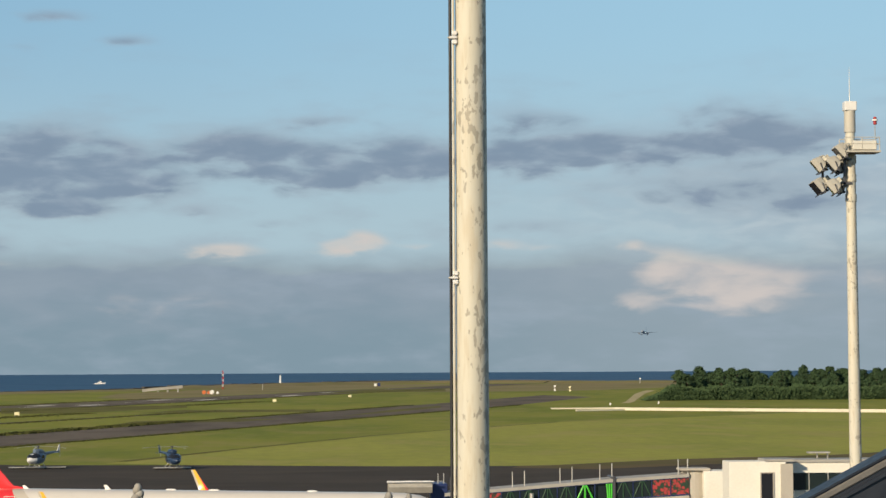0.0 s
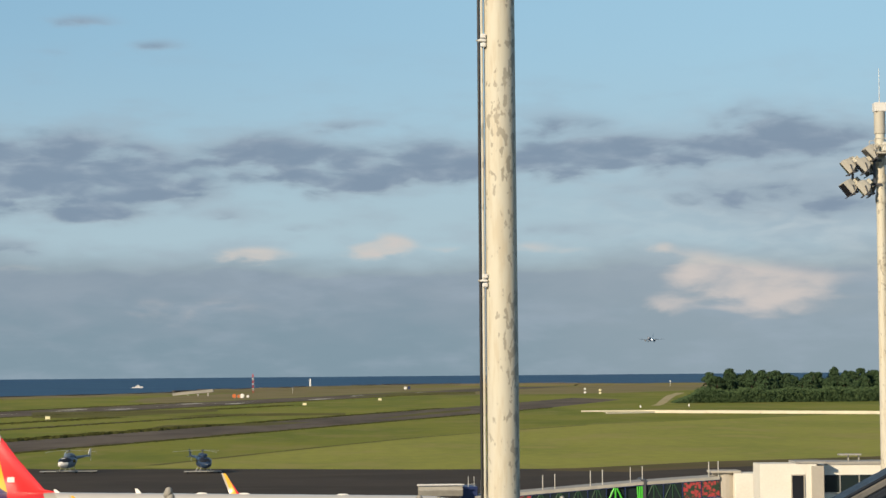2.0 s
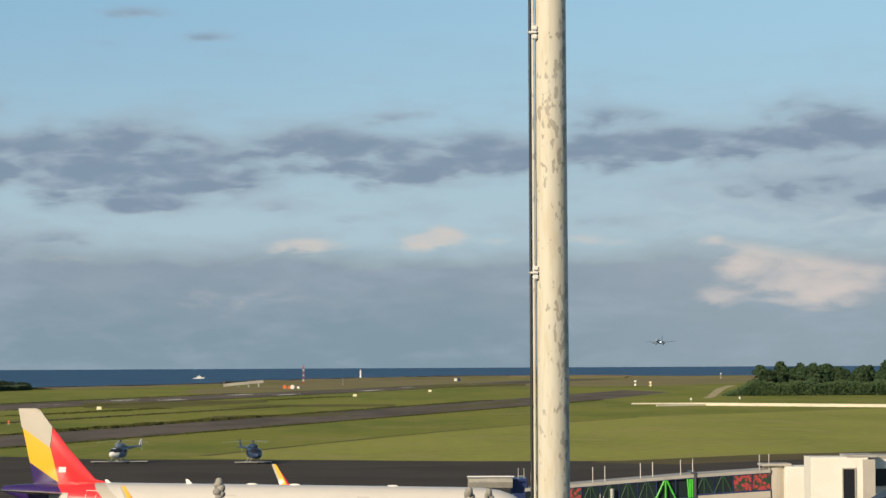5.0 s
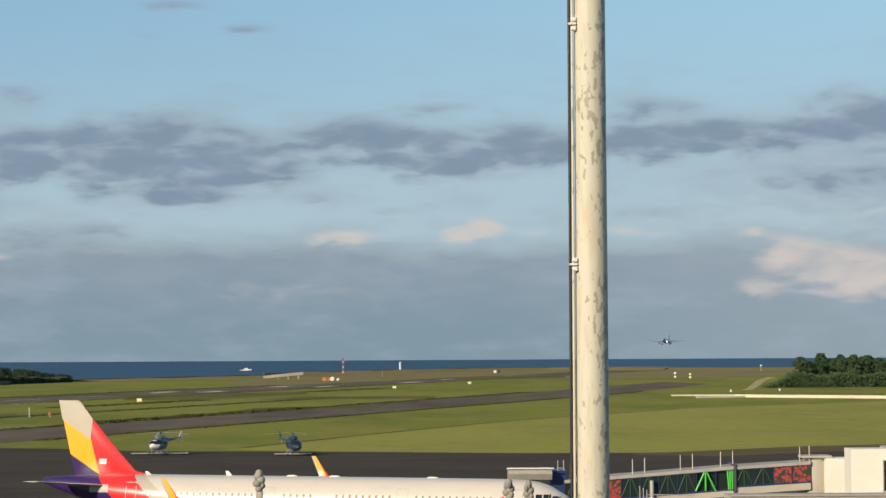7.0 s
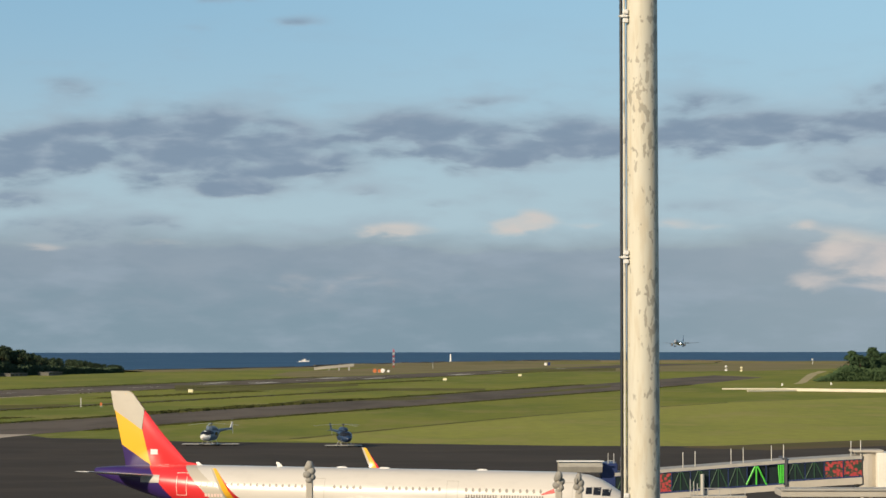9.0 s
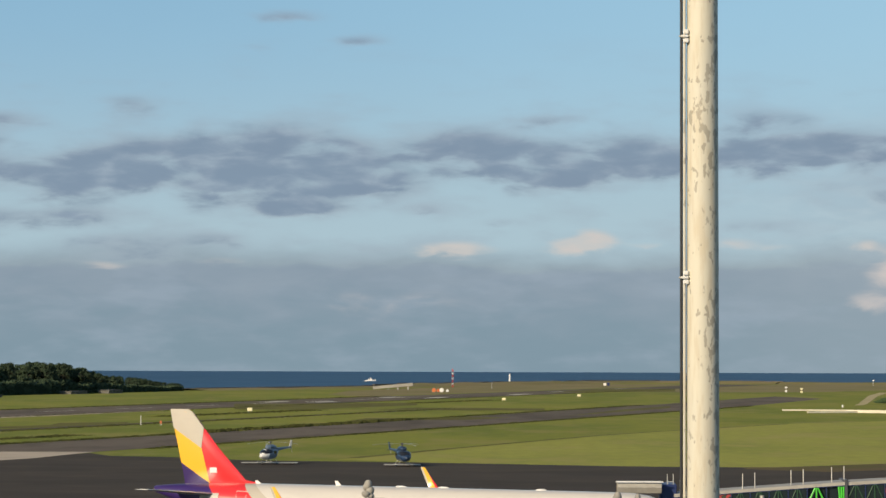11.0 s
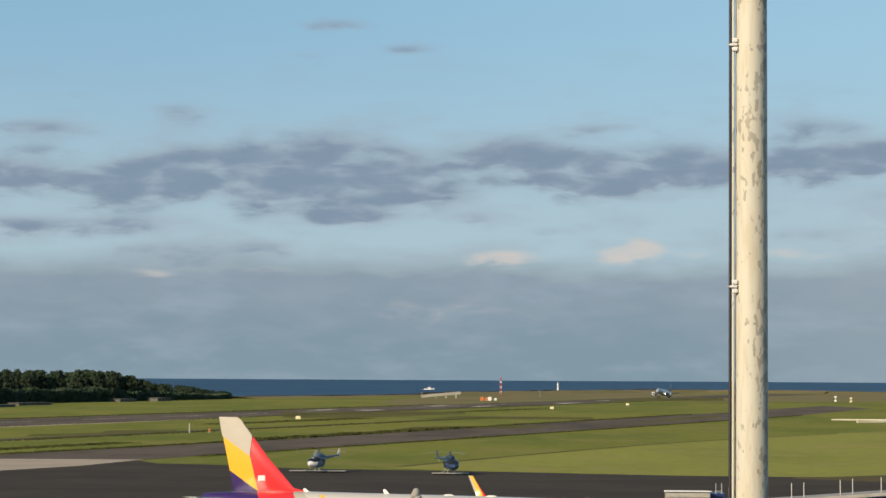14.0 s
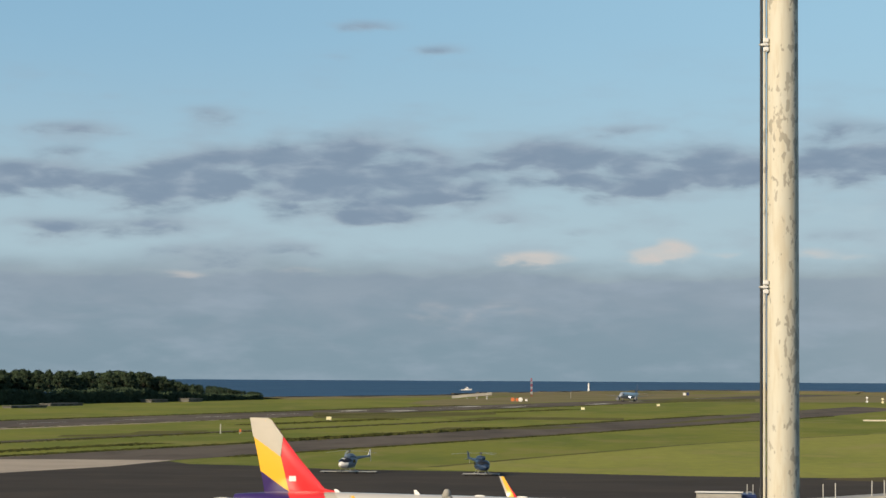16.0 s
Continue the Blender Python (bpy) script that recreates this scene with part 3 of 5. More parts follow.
STEEL_PALE = plain("pale plate metal", (0.46, 0.43, 0.38), 0.4)
hull_belly = plain("grey belly paint", (0.55, 0.53, 0.49), 0.4)
SHARKLET = livery("wing tip paint", [((-25.75, 4.2), (-27.3, 6.9), YELLOW), ((-26.35, 4.2), (-27.52, 6.9), BEIGE)], RED)
DOOR_LINE = plain("door outline grey", (0.50, 0.46, 0.40), 0.5)
DOOR_PALE = plain("door outline pale", (0.85, 0.62, 0.55), 0.5)
dress(parked, DOOR_LINE, DOOR_PALE)


def markings(t):
    """Lettering as plain bars, the flag, the arrow mark."""
    random.seed(4)
    for word, x0, n in ((0, -12.9, 6), (1, -10.1, 8)):
        for i in range(n):
            x = x0 + 0.43 * i
            g = patch((x, x + 0.09, 3.5, 4.14), -1, 0.013)
            h = patch((x + 0.21, x + 0.30, 3.5, 4.14), -1, 0.013)
            g.add(h.v, h.f)
            h = patch((x, x + 0.30, 3.86, 3.93), -1, 0.014)
            g.add(h.v, h.f)
            part("lettering_bar", g, TEXT_GREY, t)
    for i in range(6):
        part("registration_bar", patch((-34.35 + 0.27 * i, -34.16 + 0.27 * i, 3.52, 3.75), -1, 0.014, 2), DOOR_PALE, t)
    part("flag", Geo().box((-39.35, -0.19, 6.9), (0.6, 0.03, 0.42)), WHITE, t, "small pale flag on the fin")
    part("flag", Geo().box((-39.35, 0.19, 6.9), (0.6, 0.03, 0.42)), WHITE, t, "small pale flag on the fin")
    g = Geo()
    for a, b, w in (((-6.95, 4.25), (-5.95, 4.55), 0.17), ((-5.95, 4.55), (-6.4, 3.7), 0.17)):
        dx, dz = b[0] - a[0], b[1] - a[1]
        l = math.hypot(dx, dz)
        ox, oz = -dz / l * w, dx / l * w
        pts = [(a[0] + ox * 0.3, a[1] + oz * 0.3), (b[0] + ox, b[1] + oz), (b[0] - ox, b[1] - oz), (a[0] - ox * 0.3, a[1] - oz * 0.3)]
        g.add([(x, -(hull_at(x, z) + 0.02), z) for x, z in pts], [(0, 1, 2, 3)])
    part("arrow_mark", g, RED_PAINT, t, "red arrow mark behind the cockpit")


markings(parked)
FIN_TOP = livery("fin top", [], BEIGE)


def fin_top(t):
    """The pale upper field of the fin, laid over it as thin plates on both sides."""
    for s in (1, -1):
        o = [(-41.68, 11.77), (-43.22, 11.77), (-42.9, 10.25), (-40.42, 8.65), (-40.27, 10.3), (-41.28, 11.55)]
        half = {11.77: 0.05, 11.55: 0.05, 10.25: 0.10, 8.65: 0.19, 10.3: 0.06}
        g = Geo().add([(x, s * (half[z] + 0.035), z) for x, z in o], [(0, 1, 2, 3, 4, 5)])
        part("fin_panel", g, FIN_TOP, t, "pale beige field of the fin")


fin_top(parked)

# hull and wing greys hold the shade of the side and underside in their colour
HULL_PLAIN = livery("white hull darkened as in shade", [], (0.36, 0.39, 0.43))
DARK_STEEL_PAINT = plain("dark grey nacelle paint", (0.10, 0.11, 0.13), 0.4)
WING_GREY = plain("shaded grey wing paint", (0.16, 0.18, 0.21), 0.5)
FIN_BLUE = livery("blue fin", [], (0.10, 0.16, 0.32))
landing = airliner("landing_airliner", "white twin-engined airliner landing with wheels down", HULL_PLAIN, FIN_BLUE, DARK_STEEL_PAINT, WING_GREY, pose(0, 0, 0), 0.17)
dress(landing, DOOR_LINE, DOOR_LINE, tips=False)
LAMP_GLOW = bpy.data.materials.new("landing lamp glow")
LAMP_GLOW.use_nodes = True
b = LAMP_GLOW.node_tree.nodes["Principled BSDF"]
b.inputs["Emission Color"].default_value = (1.0, 0.97, 0.9, 1)
b.inputs["Emission Strength"].default_value = 5.0
for s in (1,):
    part("landing_light", Geo().ball((-15.2, s * 2.3, 2.75), (0.3, 0.5, 0.5), 10), LAMP_GLOW, landing, "lit landing light")


# ---- helicopters ----
HELI_BLUE, HELI_NAVY = plain("grey blue paint", (0.13, 0.18, 0.25), 0.35), plain("dark blue paint", (0.022, 0.045, 0.095), 0.3)
STEEL = plain("pale steel", (0.55, 0.53, 0.48), 0.4, 0.4)
DARK_STEEL = plain("dark steel", (0.09, 0.09, 0.1), 0.5, 0.3)


def helicopter(label, nose_paint, body_paint, fin_paint, m, blades):
    t = thing("helicopter", label, "helicopter", m, group="parked helicopters")
    z0 = 0.14
    secs = [(2.9, 0.12, 1.25, 0.1, 0.1), (2.5, 0.55, 1.25, 0.45, 0.45), (1.7, 0.95, 1.4, 0.9, 0.8), (0.6, 1.05, 1.5, 1.05, 0.95), (-0.8, 1.0, 1.55, 1.0, 0.92), (-1.9, 0.55, 1.75, 0.55, 0.5), (-2.6, 0.28, 1.9, 0.28, 0.28)]
    part("cabin", Geo().loft([ring(x, h, c + z0, u, d, 20) for x, h, c, u, d in secs[2:]]), body_paint, t, smooth=True)
    part("nose", Geo().loft([ring(x, h, c + z0, u, d, 20) for x, h, c, u, d in secs[:3]]), nose_paint, t, smooth=True)
    part("windscreen", Geo().loft([ring(x, h, c, u, d, 16) for x, h, c, u, d in ((2.42, 0.55, 1.82, 0.1, 0.12), (1.9, 0.90, 1.9, 0.42, 0.28), (1.2, 1.04, 1.95, 0.66, 0.3), (0.7, 1.08, 1.95, 0.6, 0.2))]), DARK_GLASS, t, "dark curved windscreen", smooth=True)
    for s in (1, -1):
        part("door_window", Geo().box((-0.1, s * 1.05, 1.95), (0.9, 0.04, 0.55), chamfer=0.02), DARK_GLASS, t)
        part("skid", Geo().tube((1.9, s * 1.08, z0 + 0.1), (-1.4, s * 1.08, z0 + 0.1), 0.05).tube((1.9, s * 1.08, z0 + 0.1), (2.3, s * 1.08, z0 + 0.32), 0.05), STEEL, t)
        for x in (1.1, -0.7):
            part("skid_strut", Geo().tube((x, s * 1.08, z0 + 0.1), (x, s * 0.55, z0 + 0.85), 0.045), STEEL, t)
        part("stabiliser", Geo().box((-5.2, s * 0.65, 2.45), (0.5, 1.2, 0.06), chamfer=0.02), body_paint, t)
    part("engine_cowl", Geo().loft([ring(x, h, c, u, d, 16) for x, h, c, u, d in ((0.9, 0.2, 2.85, 0.15, 0.2), (0.5, 0.6, 2.8, 0.4, 0.4), (-0.9, 0.6, 2.8, 0.42, 0.45), (-2.0, 0.28, 2.7, 0.22, 0.3))]), body_paint, t, smooth=True)
    part("tail_boom", Geo().tube((-2.2, 0, 2.33), (-7.4, 0, 2.6), 0.3, 0.13, n=16), body_paint, t, smooth=True)
    part("tail_fin", Geo().loft([[Vector((-6.7, 0.05, 2.6)), Vector((-7.5, 0.03, 2.6)), Vector((-7.5, -0.03, 2.6)), Vector((-6.7, -0.05, 2.6))], [Vector((-7.4, 0.05, 3.7)), Vector((-7.9, 0.03, 3.7)), Vector((-7.9, -0.03, 3.7)), Vector((-7.4, -0.05, 3.7))]]), fin_paint, t)
    part("tail_rotor", Geo().box((-7.3, 0.25, 2.6), (0.14, 0.03, 1.8)), STEEL, t)
    mast = part("rotor_mast", Geo().tube((-0.2, 0, 3.1), (-0.2, 0, 3.65), 0.11), DARK_STEEL, t)
    part("rotor_hub", Geo().tube((-0.2, 0, 3.55), (-0.2, 0, 3.75), 0.32, 0.2, n=12), DARK_STEEL, mast)
    for a, l, droop in blades:
        c, s = math.cos(radians(a)), math.sin(radians(a))
        g = Geo()
        rings = []
        for q in range(6):
            r, z = 0.3 + l * q / 5, 3.62 - droop * (q / 5) ** 2
            rings.append([Vector((-0.2 + c * r - s * k * 0.10, s * r + c * k * 0.10, z + e)) for k, e in ((-1, 0), (0, 0.03), (1, 0), (0, -0.02))])
        part("rotor_blade", g.loft(rings), STEEL, t, "drooping rotor blade", smooth=True)
    t.scale = (0.92, 0.92, 0.92)
    return t


def dolly(m, length=8.6):
    d = thing("landing_dolly", "low pale wheeled platform under a parked helicopter", "helicopter dolly", m, group="helicopter dollies")
    part("deck", Geo().box((0, 0, 0.26), (length, 2.2, 0.06), chamfer=0.02), PAINT_GREY, d)
    for x in (-0.42 * length, -0.14 * length, 0.14 * length, 0.42 * length):
        part("beam", Geo().box((x, 0, 0.18), (0.14, 2.0, 0.1)), DARK_STEEL, d)
        for y in (-0.8, 0.8):
            part("wheel", Geo().tube((x - 0.08, y, 0.12), (x + 0.08, y, 0.12), 0.12, n=12), TYRE, d)
    return d


helicopter("white and light blue helicopter parked on a dolly", WHITE, HELI_BLUE, WHITE, pose(-43.4, 367.5, 0.15, 0, 0, -112), [(20, 4.6, 0.4), (140, 4.6, 0.4), (260, 4.6, 0.4)])
helicopter("dark blue helicopter parked on a dolly", HELI_NAVY, HELI_NAVY, HELI_NAVY, pose(-22.7, 362.5, 0.15, 0, 0, -69), [(10, 4.6, 0.2), (130, 4.6, 0.2), (250, 4.6, 0.2)])
dolly(pose(-43.5, 368.5, 0.05, 0, 0, 2))
dolly(pose(-22.8, 363.5, 0.05, 0, 0, 2), 5.6)


# ---- pole fittings ----
pole = bpy.data.objects["light_pole"]
for i in range(6):
    z = 6.61 + 5.42 * (i - 1)
    x = -0.432 + 0.0012 * z
    c = part("clamp", Geo().box((x, -0.17, z), (0.17, 0.16, 0.05), chamfer=0.01).box((x + 0.03, -0.18, z + 0.10), (0.13, 0.12, 0.10), chamfer=0.02).box((x + 0.03, -0.18, z - 0.10), (0.13, 0.12, 0.10), chamfer=0.02), WHITE, pole, "pale pipe clamp")
    part("bolt", Geo().tube((x - 0.13, -0.2, z), (x - 0.05, -0.2, z), 0.02, n=8), PAINT_GREY, c)
    part("band", Geo().tube((0, 0, z - 0.03), (0, 0, z + 0.03), 0.372 - 0.0015 * z, n=32, caps=False), PAINT_OLD, pole)
part("base_plate", Geo().box((0, 0, 0.08), (1.3, 1.3, 0.06), chamfer=0.02), PAINT_GREY, pole)

tower = bpy.data.objects["floodlight_tower"]


CAP_PALE = plain("pale cream steel", (0.68, 0.65, 0.57), 0.6)
RED_DULL = plain("dull red lamp", (0.36, 0.035, 0.04), 0.4)


def tower_head(t):
    off = -0.1
    part("cap", Geo().box((off, 0, 29.55), (0.66, 0.66, 0.5), chamfer=0.03), WHITE, t, "white box cap")
    part("lightning_rod", Geo().tube((off, 0, 29.6), (off, 0, 31.7), 0.025, 0.012, n=8), STEEL, t)
    part("drum", Geo().tube((off, 0, 28.1), (off, 0, 29.35), 0.31, n=20), PAINT_GREY, t, smooth=True)
    for z in (26.4, 25.4, 24.3):
        part("band", Geo().tube((off + 0.01, 0, z), (off + 0.01, 0, z + 0.42), 0.31, n=20), PAINT_OLD, t)
    p = part("platform", Geo().box((0.42, -0.3, 26.98), (1.9, 1.5, 0.1)), PAINT_GREY, t)
    part("platform_box", Geo().box((0.5, -0.75, 27.32), (1.3, 0.5, 0.5), chamfer=0.03), CAP_PALE, p)
    for x in (-0.6, 0.35, 1.3):
        for y in (-1.0, 0.4):
            part("rail_post", Geo().tube((x, y, 27.0), (x, y, 27.75), 0.025, n=6), PAINT_GREY, p)
    for z in (27.4, 27.75):
        part("rail", Geo().tube((-0.6, -1.0, z), (1.3, -1.0, z), 0.022, n=6).tube((1.3, -1.0, z), (1.3, 0.4, z), 0.022, n=6).tube((-0.6, 0.4, z), (1.3, 0.4, z), 0.022, n=6), PAINT_GREY, p)
    rod = part("lamp_rod", Geo().tube((1.2, -0.4, 27.4), (1.2, -0.4, 28.6), 0.025, n=6), STEEL, t)
    part("obstruction_lamp", Geo().tube((1.2, -0.4, 28.5), (1.2, -0.4, 28.8), 0.1, n=12).ball((1.2, -0.4, 28.85), (0.1, 0.1, 0.1), 8), RED_DULL, rod, "red obstruction lamp")
    part("lamp_cage", Geo().tube((1.2, -0.4, 28.7), (1.2, -0.4, 28.78), 0.15, n=12), WHITE, rod)
    arm = part("lamp_frame", Geo().box((-1.1, -0.3, 26.6), (2.0, 0.12, 0.12)).box((-1.1, -0.3, 25.3), (2.0, 0.12, 0.12)).box((-0.5, -0.3, 25.95), (0.12, 0.12, 1.6)).box((-1.7, -0.3, 25.95), (0.12, 0.12, 1.6)).box((-0.9, 0.5, 26.2), (0.1, 1.6, 0.1)), DARK_STEEL, t)
    axis = Vector((0.72, 0.12, 0.60)).normalized()
    for x, y, z, q in ((-1.75, -0.5, 26.4, 0), (-0.98, -0.6, 26.45, 1), (-0.5, -0.55, 27.15, 2), (-1.75, -0.5, 25.22, 3), (-0.98, -0.6, 25.22, 4), (-0.45, 0.5, 25.3, 5), (-0.5, 0.45, 26.4, 6), (-1.35, 0.6, 26.55, 7), (-1.35, 0.6, 25.4, 8)):
        d = (axis + Vector((0, -0.25 + 0.12 * (q % 4), 0.05 * (q % 3)))).normalized()
        side = d.cross(Vector((0, 1, 0))).normalized()
        wide = side.cross(d)
        at = Vector((x - 0.15, y, z))

        def section(k, w, h):
            return [at + d * k + wide * (a * w) + side * (c * h) for a, c in ((-1, -1), (1, -1), (1, 1), (-1, 1))]

        part("floodlight", Geo().loft([section(-0.36, 0.36, 0.38), section(-0.1, 0.36, 0.38), section(0.16, 0.28, 0.28), section(0.26, 0.18, 0.18)]), PAINT_GREY, arm)
        part("lamp_glass", Geo().loft([section(-0.39, 0.34, 0.36), section(-0.355, 0.34, 0.36)]), DARK_GLASS, t)
        part("visor", Geo().loft([[p - side * 0.39 for p in section(-0.55, 0.37, 0.02)], [p - side * 0.39 for p in section(-0.30, 0.37, 0.02)]]), DARK_STEEL, t)
        part("gear_box", Geo().loft([section(0.26, 0.14, 0.14), section(0.44, 0.14, 0.14)]), PAINT_OLD, t)
        part("yoke", Geo().tube(at + wide * 0.37, at + wide * 0.37 + Vector((0.15, 0, -0.42)), 0.035, n=6).tube(at - wide * 0.37, at - wide * 0.37 + Vector((0.15, 0, -0.42)), 0.035, n=6).box(at + Vector((0.15, 0, -0.45)), (0.16, 0.8, 0.1)), DARK_STEEL, t)
    part("base_plate", Geo().box((0, 0, 0.08), (1.4, 1.4, 0.06)), PAINT_GREY, t)


tower_head(tower)


# ---- passenger bridge and terminal ----
CREAM = material("cream render", (0.84, 0.80, 0.70), 0.7, second=(0.76, 0.71, 0.60), scale=0.5, fine=6.0, amount=0.5)
CREAM_GREY = material("grey cream cladding", (0.46, 0.42, 0.355), 0.7, second=(0.37, 0.335, 0.28), scale=0.5, fine=6.0, amount=0.6)
ROOF_GREY = material("pale metal roofing", (0.38, 0.36, 0.32), 0.6, second=(0.28, 0.265, 0.24), scale=0.8, fine=8.0, amount=0.7)
NAVY = plain("navy trim", (0.02, 0.035, 0.12), 0.4)
GREEN = plain("bright green frame paint", (0.08, 0.55, 0.05), 0.45)
GREEN_DIM = plain("dark green frame paint", (0.022, 0.075, 0.035), 0.6)
GLASS_DARK = plain("smoked glass", (0.018, 0.028, 0.03), 0.15)
CANVAS = material("grey weathered canvas", (0.36, 0.34, 0.30), 0.85, second=(0.2, 0.19, 0.17), scale=1.5, fine=10.0, amount=0.8)


CANOPY = material("pale weathered canopy cloth", (0.42, 0.39, 0.33), 0.85, second=(0.30, 0.28, 0.24), scale=0.8, fine=6.0, amount=0.7)


def mural():
    """Printed film on glass: red blossoms over dark green."""
    m = material("blossom print", (0.03, 0.05, 0.035), 0.4)
    k = Nodes(m.node_tree)
    b = m.node_tree.nodes["Principled BSDF"]
    co = k.n.new("ShaderNodeTexCoord").outputs["Object"]
    v = k.n.new("ShaderNodeTexVoronoi")
    k.put(v.inputs["Vector"], co)
    v.inputs["Scale"].default_value = 4.5
    f = k.math("ADD", v.outputs["Distance"], k.math("MULTIPLY", k.noise(co, 5.0), 0.5))
    k.put(b.inputs["Base Color"], k.mix(k.smooth(f, 0.95, 0.62), (0.025, 0.05, 0.03), (0.42, 0.05, 0.05)))
    return m


MURAL = mural()


def tunnel(t, x0, x1, y, top0, top1, glass, beam, width, name):
    """One sloping tunnel of the bridge: roof, glass wall, floor beam."""
    def band(xa, xb, lo, hi, out, thick=0.1, sides=(-1,)):
        g = Geo()
        za, zb = (top0 + (top1 - top0) * (x - x0) / (x1 - x0) for x in (xa, xb))
        for s in sides:
            ya = y + s * (width / 2 + out)
            yb = ya - s * thick
            g.add([(xa, ya, za - hi), (xb, ya, zb - hi), (xb, ya, zb - lo), (xa, ya, za - lo), (xa, yb, za - hi), (xb, yb, zb - hi), (xb, yb, zb - lo), (xa, yb, za - lo)],
                  [(0, 1, 2, 3), (4, 7, 6, 5), (0, 4, 5, 1), (3, 2, 6, 7), (0, 3, 7, 4), (1, 5, 6, 2)])
        return g

    tun = part(name, band(x0, x1, 0.34 + glass, 0.34 + glass + beam, 0.05), CREAM_GREY, t)
    part("far_beam", band(x0, x1, 0.34 + glass, 0.34 + glass + beam, 0.05, sides=(1,)), CREAM_GREY, tun)
    part("far_glass", band(x0, x1, 0.33, 0.33 + glass, 0.0, 0.05, sides=(1,)), GLASS_DARK, tun)
    r = Geo()
    h = width / 2 + 0.12
    r.add([(x0, y - h, top0 - 0.3), (x1, y - h, top1 - 0.3), (x1, y - h, top1 - 0.05), (x0, y - h, top0 - 0.05), (x0, y, top0 + 0.06), (x1, y, top1 + 0.06), (x0, y + h, top0 - 0.3), (x1, y + h, top1 - 0.3), (x1, y + h, top1 - 0.05), (x0, y + h, top0 - 0.05)],
          [(0, 1, 2, 3), (3, 2, 5, 4), (4, 5, 8, 9), (9, 8, 7, 6), (0, 6, 7, 1), (0, 3, 4, 9, 6), (1, 7, 8, 5, 2)])
    part("roof", r, ROOF_GREY, tun)
    part("floor", band(x0, x1, 0.34 + glass + 0.1, 0.34 + glass + 0.2, -0.1, width - 0.3), CREAM_GREY, tun)
    part("top_trim", band(x0, x1, 0.28, 0.36, 0.07), NAVY, tun, "navy trim strip")
    part("bottom_trim", band(x0, x1, 0.30 + glass, 0.42 + glass, 0.07), NAVY, tun, "navy trim strip")
    n = max(2, round((x1 - x0) / 1.55))
    step = (x1 - x0) / n
    for i in range(n):
        xa, xb = x0 + i * step + 0.02, x0 + (i + 1) * step - 0.02
        yield tun, xa, xb, band
    

